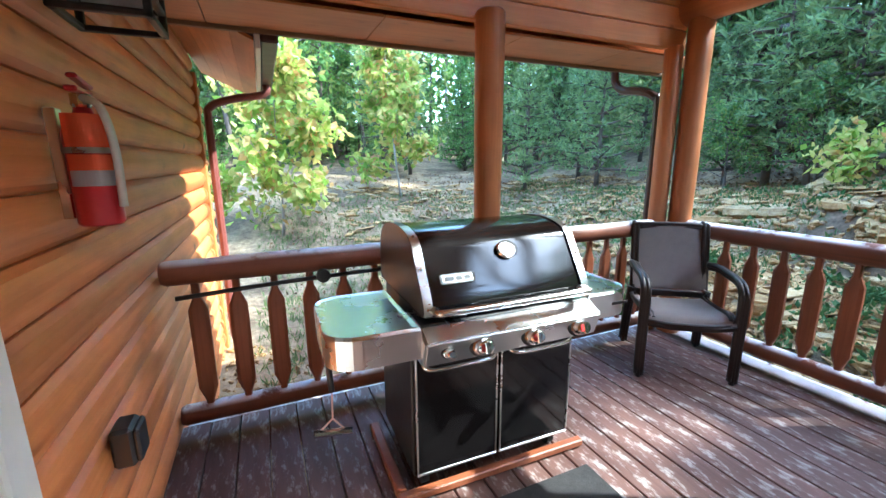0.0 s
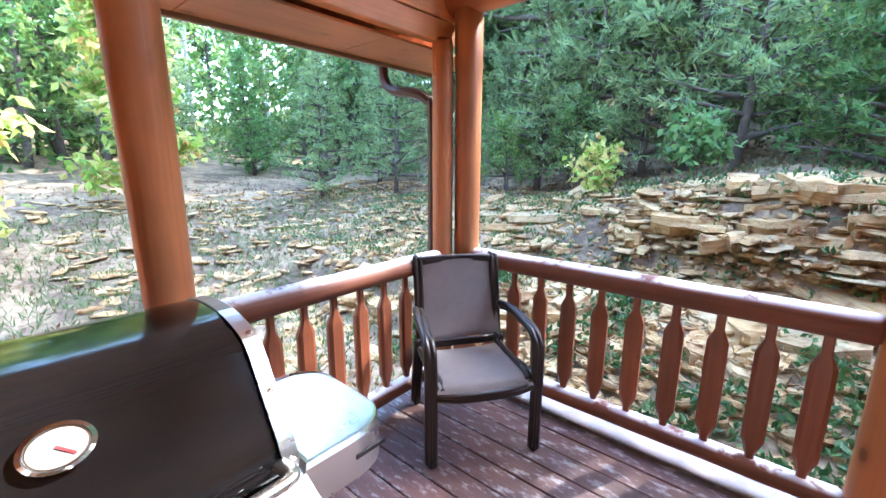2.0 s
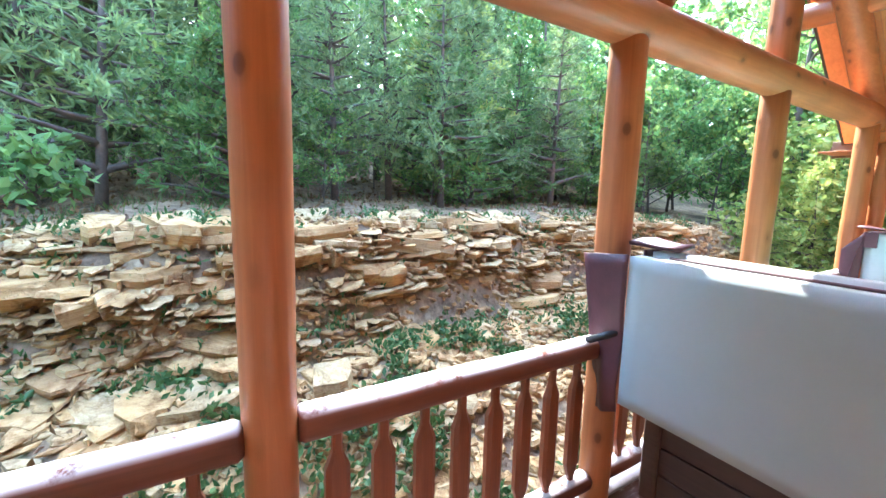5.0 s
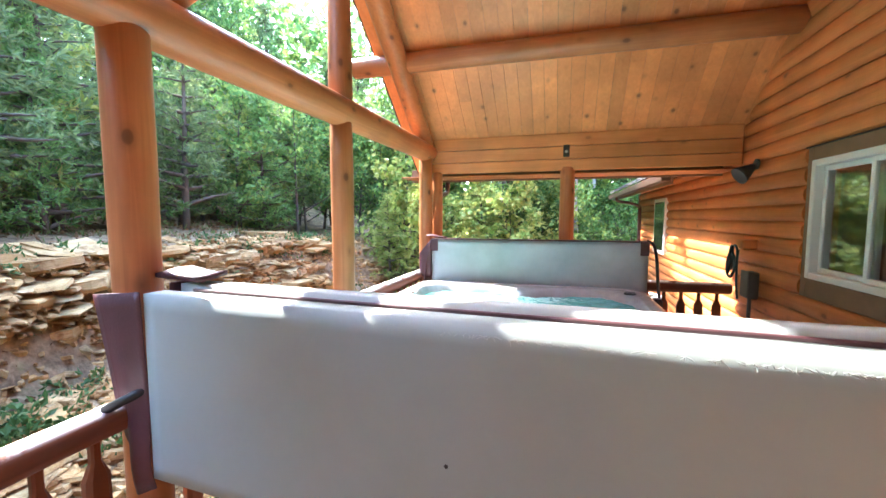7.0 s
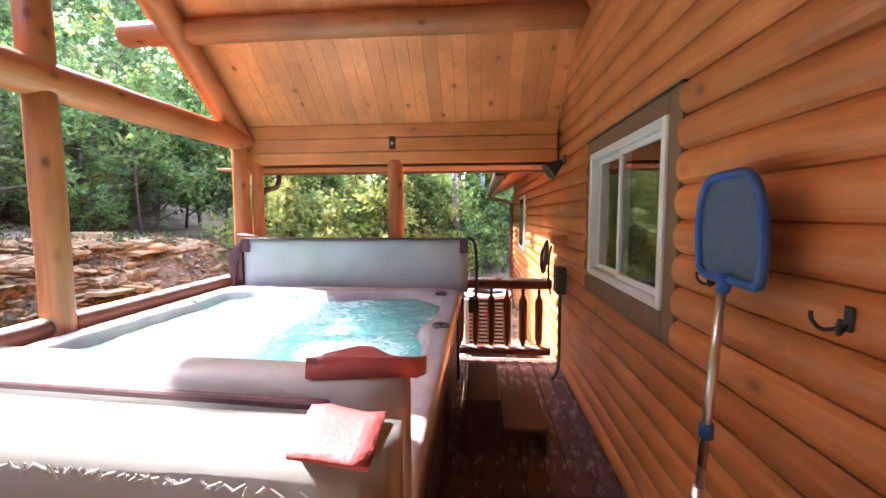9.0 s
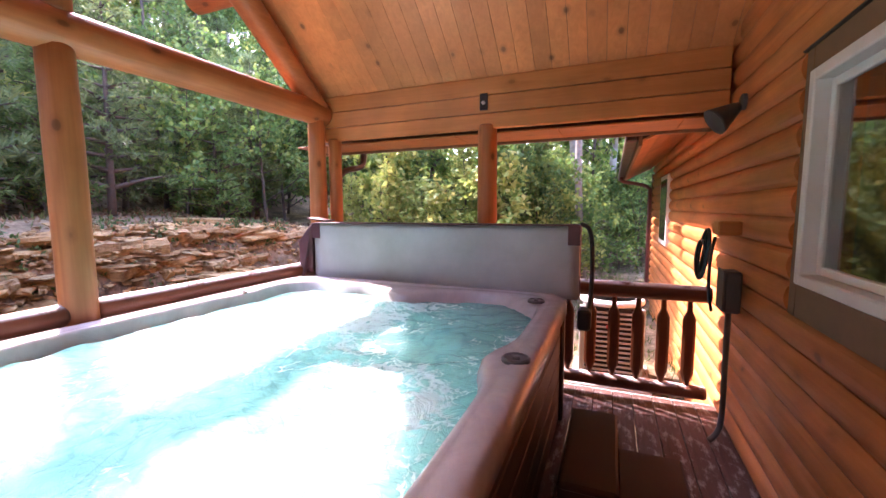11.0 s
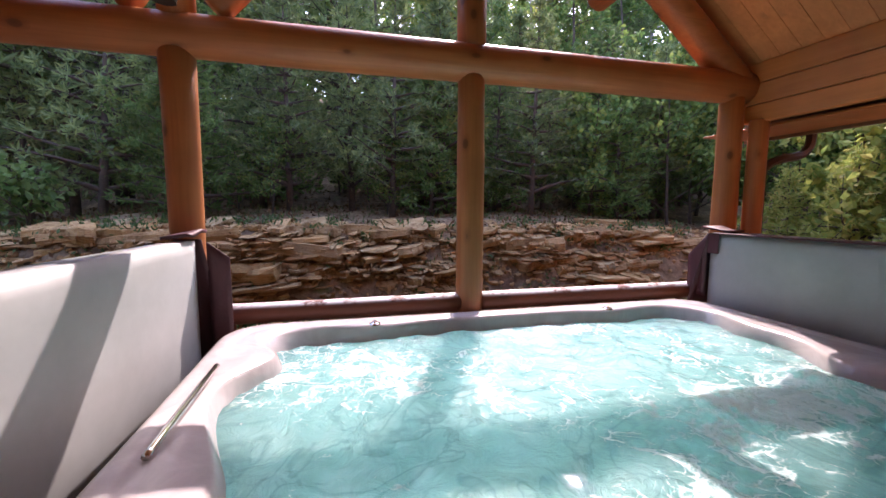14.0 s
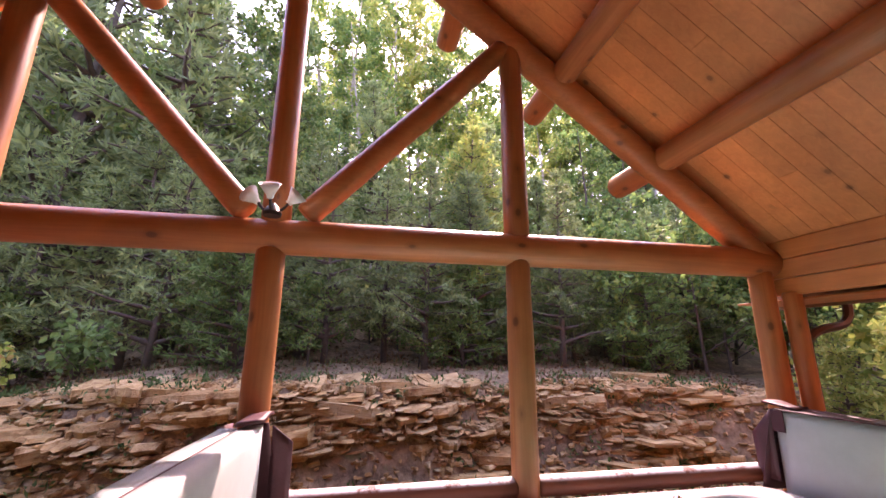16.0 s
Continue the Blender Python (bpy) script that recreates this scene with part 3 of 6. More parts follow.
part("grab_bar", bm, CHROME, tub, "chrome grab bar", smooth=True)

# ---- tub covers, folded up ----
FOIL = plain("cover_liner", (0.33, 0.375, 0.355), 0.5, mottled=0.06, scale=2.2, bumpy=0.12)
FOIL_B = plain("cover_liner_pale", (0.40, 0.43, 0.415), 0.5, mottled=0.14, scale=2.2, bumpy=0.12)
SKIRT = plain("burgundy_vinyl", (0.085, 0.030, 0.036), 0.5, mottled=0.25, scale=6, bumpy=0.4)
PINK = plain("faded_red_vinyl", (0.42, 0.10, 0.095), 0.5, mottled=0.15, scale=7, bumpy=0.5)
HEM = plain("pale_hem", (0.62, 0.36, 0.30), 0.7, mottled=0.1)


def soft_slab(bm, x0, x1, y0, y1, z0, z1, sag=0.01, seed=0.0, r=0.02):
    """A padded panel whose faces swell and dip a little."""
    nx2, nz2 = 30, 12
    def pt(i, j, side):
        x, z = x0 + (x1 - x0) * i / nx2, z0 + (z1 - z0) * j / nz2
        ex, ez = min(i, nx2 - i) / nx2, min(j, nz2 - j) / nz2
        e = min(1.0, min(ex * 12, ez * 5)) ** 0.5
        n_ = noise.noise(Vector((x * 2.3, z * 2.3, seed + side))) * sag
        yb = y0 if side == 0 else y1
        inward = (1 - e) * r
        return Vector((x, yb + (inward if side == 0 else -inward) + n_ * e, z + (noise.noise(Vector((x * 1.7, seed, 3))) * .006 if j == nz2 else 0)))
    g = [[[bm.verts.new(pt(i, j, s)) for j in range(nz2 + 1)] for i in range(nx2 + 1)] for s in (0, 1)]
    for i in range(nx2):
        for j in range(nz2):
            bm.faces.new((g[0][i][j], g[0][i + 1][j], g[0][i + 1][j + 1], g[0][i][j + 1]))
            bm.faces.new((g[1][i][j], g[1][i][j + 1], g[1][i + 1][j + 1], g[1][i + 1][j]))
    for i in range(nx2):
        bm.faces.new((g[0][i][nz2], g[0][i + 1][nz2], g[1][i + 1][nz2], g[1][i][nz2]))
        bm.faces.new((g[0][i][0], g[1][i][0], g[1][i + 1][0], g[0][i + 1][0]))
    for j in range(nz2):
        bm.faces.new((g[0][0][j], g[0][0][j + 1], g[1][0][j + 1], g[1][0][j]))
        bm.faces.new((g[0][nx2][j], g[1][nx2][j], g[1][nx2][j + 1], g[0][nx2][j + 1]))


def cloth(bm, corners, nu, nv, thick, wave, seed):
    """A hanging flap between four corners, with folds and a little thickness."""
    a, b, c, d = [Vector(p) for p in corners]
    nrm = (b - a).cross(d - a).normalized()
    g = []
    for s in (0, 1):
        rows = []
        for i in range(nu + 1):
            col = []
            for j in range(nv + 1):
                u, v = i / nu, j / nv
                p = a.lerp(b, u).lerp(d.lerp(c, u), v)
                w = wave * v * (math.sin(u * 7 + seed) * .6 + noise.noise(Vector((u * 2, v * 3, seed))))
                col.append(bm.verts.new(p + nrm * (w + (thick if s else 0))))
            rows.append(col)
        g.append(rows)
    for i in range(nu):
        for j in range(nv):
            bm.faces.new((g[0][i][j], g[0][i][j + 1], g[0][i + 1][j + 1], g[0][i + 1][j]))
            bm.faces.new((g[1][i][j], g[1][i + 1][j], g[1][i + 1][j + 1], g[1][i][j + 1]))
    for i in range(nu):
        bm.faces.new((g[0][i][0], g[0][i + 1][0], g[1][i + 1][0], g[1][i][0]))
        bm.faces.new((g[0][i][nv], g[1][i][nv], g[1][i + 1][nv], g[0][i + 1][nv]))
    for j in range(nv):
        bm.faces.new((g[0][0][j], g[1][0][j], g[1][0][j + 1], g[0][0][j + 1]))
        bm.faces.new((g[0][nu][j], g[0][nu][j + 1], g[1][nu][j + 1], g[1][nu][j]))


cover_a = thing("tub_cover", "folded grey hot tub cover with torn liner and red flaps", "tub cover", pose(.18, 3.6, 0, 0, 0, -3.2) @ pose(-.18, -3.6, 0), "tub covers")
bm = bmesh.new()
soft_slab(bm, .18, 2.56, 3.60, 3.725, .66, 1.375, .008, 1.0)
part("panel", bm, FOIL, cover_a, "grey liner face with small holes", smooth=True)
bm = bmesh.new()
soft_slab(bm, .20, 2.54, 3.735, 3.86, .70, 1.395, .010, 5.0)
part("panel", bm, FOIL_B, cover_a, "pale liner face with grey streaks", smooth=True)
bm = bmesh.new()
box(bm, .30, 2.45, 3.722, 3.738, 1.372, 1.384, .003)
part("seam", bm, SKIRT, cover_a)
bm = bmesh.new()
cloth(bm, ((-.07, 3.60, 1.36), (.185, 3.60, 1.385), (.16, 3.62, .60), (.02, 3.64, .56)), 8, 14, .006, .03, 1.0)
part("skirt_flap", bm, SKIRT, cover_a, "dark burgundy vinyl flap", smooth=True)
bm = bmesh.new()
cloth(bm, ((.17, 3.86, 1.40), (.17, 3.73, 1.40), (.10, 3.73, .66), (.10, 3.98, .66)), 6, 12, .006, .015, 2.0)
part("skirt_flap", bm, SKIRT, cover_a, smooth=True)
bm = bmesh.new()
cloth(bm, ((.165, 3.88, 1.385), (.165, 3.99, 1.30), (.15, 3.99, .80), (.15, 3.88, .80)), 4, 8, .006, .01, 3.0)
part("skirt_flap", bm, SKIRT, cover_a, smooth=True)
bm = bmesh.new()
cloth(bm, ((2.545, 3.60, 1.345), (2.655, 3.56, 1.305), (2.63, 3.58, .82), (2.60, 3.61, .78)), 8, 14, .007, .02, 4.0)
part("end_flap", bm, PINK, cover_a, "sun-faded red vinyl flap with pale hem", smooth=True)
bm = bmesh.new()
tube(bm, [(2.545, 3.60, 1.347), (2.655, 3.56, 1.307)], .005, 6)
tube(bm, [(2.655, 3.56, 1.307), (2.63, 3.58, .82)], .005, 6)
part("hem", bm, HEM, cover_a)
bm = bmesh.new()
cloth(bm, ((2.40, 3.76, 1.400), (2.56, 3.80, 1.395), (2.56, 3.87, 1.37), (2.42, 3.87, 1.38)), 6, 4, .03, .012, 6.0)
part("strap_flap", bm, PINK, cover_a, "faded red vinyl strap", smooth=True)
bm = bmesh.new()
cloth(bm, ((2.46, 3.60, 1.382), (2.55, 3.60, 1.376), (2.54, 3.70, 1.384), (2.44, 3.70, 1.388)), 4, 4, .006, .004, 6.0)
part("top_patch", bm, PINK, cover_a, smooth=True)
bm = bmesh.new()
cloth(bm, ((.08, 3.74, 1.415), (.33, 3.74, 1.405), (.33, 3.86, 1.42), (.08, 3.86, 1.43)), 4, 4, .018, .01, 6.0)
part("strap_flap", bm, SKIRT, cover_a, smooth=True)
# frayed threads along the liner's edge
bm = bmesh.new()
rt = random.Random(3)
for k in range(150):
    x = rt.uniform(1.35, 2.56)
    p = Vector((x, 3.597, 1.352 - .004 * rt.random()))
    q = p + Vector((rt.uniform(-.02, .02), -.002, -rt.uniform(.004, .018 if rt.random() > .9 else .009)))
    tube(bm, [p, p.lerp(q, .5) + Vector((rt.uniform(-.004, .004), 0, 0)), q], .0012, 4)
tagged(part("frayed_edge", bm, FOIL_B, cover_a, "torn white threads"), kind="stuff")
bm = bmesh.new()
lathe(bm, [(.006, 0), (.006, .002), (0, .002)], 10, pose(1.37, 3.598, .975, 90, 0, 0))
part("hole", bm, BLACK, cover_a)
bm = bmesh.new()
tube(bm, [(.02, 3.56, .93), (.14, 3.64, 1.0)], .018, 10)
part("lifter_grip", bm, BLACK, cover_a, smooth=True)

cover_b = thing("tub_cover", "folded pale hot tub cover with burgundy corners, standing on edge", "tub cover", pose(0, 0, 0), "tub covers")
bm = bmesh.new()
soft_slab(bm, .17, 2.54, 7.13, 7.24, .85, 1.385, .009, 8.0)
part("panel", bm, FOIL_B, cover_b, "pale liner face stained grey along the bottom", smooth=True)
bm = bmesh.new()
soft_slab(bm, .17, 2.54, 7.25, 7.36, .85, 1.395, .009, 11.0)
part("panel", bm, SKIRT, cover_b, "burgundy vinyl back", smooth=True)
for x0, x1 in ((.165, .255), (2.46, 2.545)):
    boxed("corner_patch", x0, x1, 7.122, 7.13, 1.25, 1.39, SKIRT, cover_b, .003)
bm = bmesh.new()
cloth(bm, ((.165, 7.13, 1.39), (.165, 7.36, 1.40), (.10, 7.36, .86), (.10, 7.05, .88)), 6, 10, .006, .01, 2.0)
part("skirt_flap", bm, SKIRT, cover_b, smooth=True)
bm = bmesh.new()
cloth(bm, ((.03, 7.10, 1.22), (.17, 7.12, 1.39), (.17, 7.12, .93), (.03, 7.10, .95)), 4, 8, .006, .01, 2.0)
part("skirt_flap", bm, SKIRT, cover_b, smooth=True)
bm = bmesh.new()
cloth(bm, ((.10, 7.14, 1.425), (.34, 7.14, 1.40), (.34, 7.24, 1.405), (.10, 7.24, 1.43)), 4, 4, .014, .01, 6.0)
part("strap_flap", bm, SKIRT, cover_b, smooth=True)
boxed("top_trim", .20, 2.54, 7.12, 7.25, 1.388, 1.398, SKIRT, cover_b, .003)
bm = bmesh.new()
tube(bm, curve_points([(2.54, 7.25, 1.40), (2.60, 7.22, 1.36), (2.625, 7.18, 1.22), (2.63, 7.10, .98), (2.62, 6.95, .80)], 6), .016, 10)
part("lifter_arm", bm, BLACK, cover_b, "black steel lifter arm", smooth=True)
bm = bmesh.new()
box(bm, 2.555, 2.64, 6.88, 7.02, .70, .84, .015)
part("lifter_bracket", bm, BLACK, cover_b)

# steps by the tub
STEP = plain("brown_plastic", (0.06, 0.022, 0.016), 0.5, mottled=0.2)
st = thing("spa_steps", "two-tread dark brown plastic spa steps beside the tub", "steps", pose(2.57, 5.75, 0))
for k, (x0, x1, h) in enumerate(((0, .24, .38), (.245, .56, .19))):
    boxed("tread", x0, x1, 0, .70, h - .04, h, STEP, st, .012)
    boxed("riser", x1 - .03, x1 - .012, .01, .69, 0, h - .04, STEP, st, .004)
boxed("side", 0, .22, .012, .03, 0, .34, STEP, st, .004)
boxed("side", 0, .22, .67, .688, 0, .34, STEP, st, .004)

# ---- grill ----
BURGUNDY = plain("grill_end_cap", (0.05, 0.035, 0.032), 0.35, 0.3, mottled=0.15)
RED = plain("red_marker", (0.45, 0.03, 0.03), 0.4, mottled=0.05, bumpy=0)
GL = plain("dial_face", (0.30, 0.29, 0.28), 0.3, mottled=0.04, bumpy=0)
grill = thing("gas_grill", "black enamel and stainless steel gas grill with folding side shelves", "grill", pose(2.134, 0.465, 0, 0, 0, -1) @ Matrix.Diagonal((1.18, 1.0, 0.90, 1)))
# cart
boxed("cart_side", -.33, -.31, -.10, .36, .10, .78, DARK_METAL, grill, .004)
boxed("cart_side", .31, .33, -.10, .36, .10, .78, DARK_METAL, grill, .004)
boxed("cart_back", -.31, .31, -.10, -.085, .10, .78, DARK_METAL, grill, .004)
boxed("cart_floor", -.33, .33, -.10, .37, .09, .105, DARK_METAL, grill, .004)
for s in (-1, 1):
    x0, x1 = (-.325, -.006) if s < 0 else (.006, .325)
    d = part("cart_door", (lambda b: (box(b, x0, x1, .365, .395, .115, .745, .006), b)[1])(bmesh.new()), ENAMEL, grill, "glossy black door")
    bm = bmesh.new()
    hx0, hx1 = x0 + .03, x1 - .03
    tube(bm, curve_points([(hx0, .39, .70), (hx0 + .01, .43, .665), ((hx0 + hx1) / 2, .435, .66), (hx1 - .01, .43, .665), (hx1, .39, .70)], 5), .011, 10)
    part("handle", bm, CHROME, d, "steel bar handle", smooth=True)
    boxed("door_edge", x0, x1, .394, .399, .108, .122, STEEL, d, .002)
    for xe in (x0, x1 - .006):
        boxed("door_edge", xe, xe + .006, .394, .399, .122, .74, STEEL, d, .001)
for x in (-.28, .28):
    for y in (-.05, .31):
        bm = bmesh.new()
        lathe(bm, [(.012, 0.085), (.012, .06)], 10, pose(x, y, 0))
        tube(bm, [(x - .014, y, .042), (x + .014, y, .042)], .042, 16)
        part("caster", bm, BLACK, grill, smooth=False)
# control panel, sloped
bm = bmesh.new()
pv = [(.30, .90), (.48, .895), (.56, .85), (.525, .735), (.40, .745), (.30, .76)]
va = [bm.verts.new((-.335, y, z)) for y, z in pv]
vb = [bm.verts.new((.335, y, z)) for y, z in pv]
for k in range(len(pv)):
    bm.faces.new((va[k], vb[k], vb[(k + 1) % 6], va[(k + 1) % 6]))
bm.faces.new(va[::-1])
bm.faces.new(vb)
bmesh.ops.bevel(bm, geom=list(bm.edges), offset=.008, segments=2, affect="EDGES")
bmesh.ops.recalc_face_normals(bm, faces=bm.faces)
part("control_panel", bm, STEEL, grill, "brushed stainless control panel")
tilt = math.degrees(math.atan2(.035, .115))
for x, rk in ((.26, .020), (.145, .036), (-.045, .036), (-.235, .036)):
    m = pose(x, .548, .798, -90 + tilt, 0, 0)
    bm = bmesh.new()
    lathe(bm, [(rk, 0), (rk, .012), (rk * .82, .016), (rk * .78, .042), (rk * .6, .048), (0, .048)], 24, m)
    kn = part("knob", bm, CHROME, grill, "round chrome knob with red mark" if rk > .03 else "small chrome igniter button", smooth=False)
    bm = bmesh.new()
    lathe(bm, [(rk * 1.18, -.002), (rk * 1.18, .006), (rk * 1.02, .010)], 24, m)
    part("bezel", bm, BLACK, kn, "black bezel ring")
    if rk > .03:
        bm = bmesh.new()
        box(bm, -.008, .008, -.024, .024, .044, .054, .003, m)
        part("grip_bar", bm, CHROME, kn)
        bm = bmesh.new()
        box(bm, -.004, .020, -.018, .012, .048, .0515, .001, m)
        part("mark", bm, RED, kn)
# firebox and lid
bm = bmesh.new()
box(bm, -.305, .305, -.12, .42, .76, .925, .02)
part("firebox", bm, DARK_METAL, grill)


def lid_profile():
    pts = [(.475, .925), (.480, .950), (.462, .990), (.420, 1.053), (.378, 1.116), (.345, 1.160), (.300, 1.182), (.20, 1.200), (.06, 1.198), (-.05, 1.172), (-.11, 1.12), (-.13, 1.04), (-.13, .925)]
    return [Vector((0, y, .925 + (z - .925) * 1.2)) for y, z in pts]


lp = curve_points(lid_profile(), 3)
bm = bmesh.new()
va = [bm.verts.new((-.292, p.y, p.z)) for p in lp]
vb = [bm.verts.new((.292, p.y, p.z)) for p in lp]
wa = [bm.verts.new((-.292, p.y * .96 + .005, .925 + (p.z - .925) * .96)) for p in lp]
wb = [bm.verts.new((.292, p.y * .96 + .005, .925 + (p.z - .925) * .96)) for p in lp]
for k in range(len(lp) - 1):
    bm.faces.new((va[k], va[k + 1], vb[k + 1], vb[k]))
    bm.faces.new((wa[k], wb[k], wb[k + 1], wa[k + 1]))
bmesh.ops.recalc_face_normals(bm, faces=bm.faces)
lid = part("lid", bm, ENAMEL, grill, "glossy black enamel lid", smooth=True)
for s in (-1, 1):
    bm = bmesh.new()
    x0, x1 = (-.318, -.290) if s < 0 else (.290, .318)
    rim_in = [Vector((0, p.y * .93 + .01, .925 + (p.z - .925) * .93)) for p in lp]
    oa = [bm.verts.new((x0, p.y * 1.01, p.z + .004)) for p in lp]
    ob_ = [bm.verts.new((x1, p.y * 1.01, p.z + .004)) for p in lp]
    for k in range(len(lp) - 1):
        bm.faces.new((oa[k], oa[k + 1], ob_[k + 1], ob_[k]))
    bm.faces.new(oa)
    bm.faces.new(ob_[::-1])
    bmesh.ops.recalc_face_normals(bm, faces=bm.faces)
    part("lid_end", bm, BURGUNDY, lid, "dark cast end cap")
    bm = bmesh.new()
    e1 = [bm.verts.new((x0 - .002 * s if s > 0 else x0, p.y * 1.015 + .002, p.z + .006)) for p in lp[:22]]
    e2 = [bm.verts.new((x1 if s > 0 else x1 + .002, p.y * 1.015 + .002, p.z + .006)) for p in lp[:22]]
    for k in range(21):
        bm.faces.new((e1[k], e1[k + 1], e2[k + 1], e2[k]))
    part("lid_trim", bm, STEEL, lid, "steel edge strip with rivets")
    for k in (3, 10, 17):
        p = lp[k]
        bm = bmesh.new()
        bmesh.ops.create_icosphere(bm, subdivisions=1, radius=.007, matrix=pose((x0 + x1) / 2, p.y * 1.015 + .006, p.z + .008))
        part("rivet", bm, CHROME, lid)
bm = bmesh.new()
tube(bm, curve_points([(-.285, .475, .955), (-.283, .535, .965), (-.24, .548, .966), (0, .552, .966), (.24, .548, .966), (.283, .535, .965), (.285, .475, .955)], 5), .015, 12)
part("lid_handle", bm, STEEL, lid, "long steel bar handle", smooth=True)
nrm_m = pose(-.02, .382, 1.150, -61, 0, 0)
bm = bmesh.new()
lathe(bm, [(.042, -.01), (.042, .012), (.036, .018), (.034, .012), (0, .012)], 28, nrm_m)
th = part("thermometer", bm, CHROME, lid, "round chrome thermometer")
bm = bmesh.new()
lathe(bm, [(.032, .013), (.032, .0145), (0, .0145)], 28, nrm_m)
part("dial", bm, GL, th)
bm = bmesh.new()
box(bm, -.002, .002, -.004, .026, .0146, .0165, 0, nrm_m @ pose(0, 0, 0, 0, 0, 40))
part("needle", bm, RED, th)
nm2 = pose(.185, .432, 1.062, -61, 0, 0)
bm = bmesh.new()
box(bm, -.062, .062, -.022, .022, -.004, .006, .008, nm2)
plate = part("name_plate", bm, STEEL, lid, "pale metal name plate with dark marks")
for k, (a, b) in enumerate(((-.045, -.022), (-.016, .006), (.012, .045))):
    bm = bmesh.new()
    box(bm, a, b, -.009, .009, .0062, .0075, .001, nm2)
    part("mark", bm, DARK_METAL, plate)


def side_shelf(x0, x1, y0, y1, out):
    """A shelf with a rounded outer corner and a deep front lip."""
    bm = bmesh.new()
    pts = [Vector((x0, y0, 0))]
    for cy, sy in ((y0 + .10, -1), (y1 - .10, 1)):
        for k in range(7):
            a = radians(90 * k / 6) if sy > 0 else radians(90 - 90 * k / 6)
            pts.append(Vector((x1 - .10 * out + .10 * out * math.cos(a), cy + sy * .10 * math.sin(a), 0)))
    pts.append(Vector((x0, y1, 0)))
    n = len(pts)
    low = [bm.verts.new((p.x, p.y, .775)) for p in pts]
    mid = [bm.verts.new((p.x, p.y, .895)) for p in pts]
    c = sum(pts, Vector()) / len(pts)
    top = [bm.verts.new((c.x + (p.x - c.x) * .965, c.y + (p.y - c.y) * .965, .908)) for p in pts]
    inn = [bm.verts.new((c.x + (p.x - c.x) * .90, c.y + (p.y - c.y) * .90, .903)) for p in pts]
    for a, b in ((low, mid), (mid, top), (top, inn)):
        for k in range(n):
            bm.faces.new((a[k], a[(k + 1) % n], b[(k + 1) % n], b[k]))
    bm.faces.new(inn)
    bm.faces.new(low[::-1])
    bmesh.ops.recalc_face_normals(bm, faces=bm.faces)
    return bm


part("side_shelf", side_shelf(.335, .615, .03, .515, 1), STEEL, grill, "stainless side shelf with a rounded corner")
part("side_shelf", side_shelf(-.335, -.56, .05, .475, -1), STEEL, grill, "stainless side shelf")
boxed("base_beam", -.40, .40, .385, .425, .01, .05, BALUSTER, grill, .006)
boxed("base_beam", .36, .40, -.12, .38, .01, .05, BALUSTER, grill, .006)
boxed("maker_mark", -.53, -.45, .474, .478, .835, .85, DARK_METAL, grill, .001, "small dark lettering bar")
# hanging brush
brush = thing("grill_brush", "wire grill brush hanging from the shelf", "grill brush", pose(2.83, 0.72, -0.02))
bm = bmesh.new()
tube(bm, curve_points([(0, 0, .80), (.008, 0, .70), (.0, 0, .52)], 4), .012, 8)
part("grip", bm, BLACK, brush, smooth=True)
bm = bmesh.new()
tube(bm, [(0, 0, .52), (.004, 0, .40)], .004, 6)
tube(bm, [(.004, 0, .40), (-.05, .0, .33)], .004, 6)
tube(bm, [(.004, 0, .40), (.05, .0, .36)], .004, 6)
part("wire_stem", bm, HEM, brush, "pale twisted wire")
bm = bmesh.new()
tube(bm, [(-.07, 0, .325), (.08, 0, .35)], .016, 8)
part("bristles", bm, CHROME, brush)
mat_m = plain("black_mat", (0.02, 0.018, 0.018), 0.9, mottled=0.4, scale=30, bumpy=0.6)
ob = boxed("grill_mat", 1.74, 2.55, 1.0, 1.55, .002, .010, mat_m, None, .003)
tagged(ob, "thin black rubber mat lying on the deck under the grill", "mat")

# hose along the railing by the house
bm = bmesh.new()
tube(bm, curve_points([(3.43, .075, .77), (3.0, .07, .79), (2.6, .07, .80), (2.2, .07, .805), (1.9, .07, .80)], 5), .012, 8)
hs = part("gas_hose", bm, BLACK, None, smooth=True)
tagged(hs, "thin black hose strung along the railing", "hose")
bm = bmesh.new()
lathe(bm, [(.035, 0), (.035, .03), (.022, .034), (.022, .03)], 16, pose(2.76, .10, .815, -90, 0, 0))
cp = part("hose_coupling", bm, BLACK)
tagged(cp, "black round hose coupling on the railing", "coupling")

# ---- stacked chairs ----
CHF = plain("dark_bronze_frame", (0.022, 0.015, 0.012), 0.35, 0.3, mottled=0.15)
SLING = plain("taupe_sling", (0.13, 0.105, 0.092), 0.75, mottled=0.10, scale=12, bumpy=0.5)


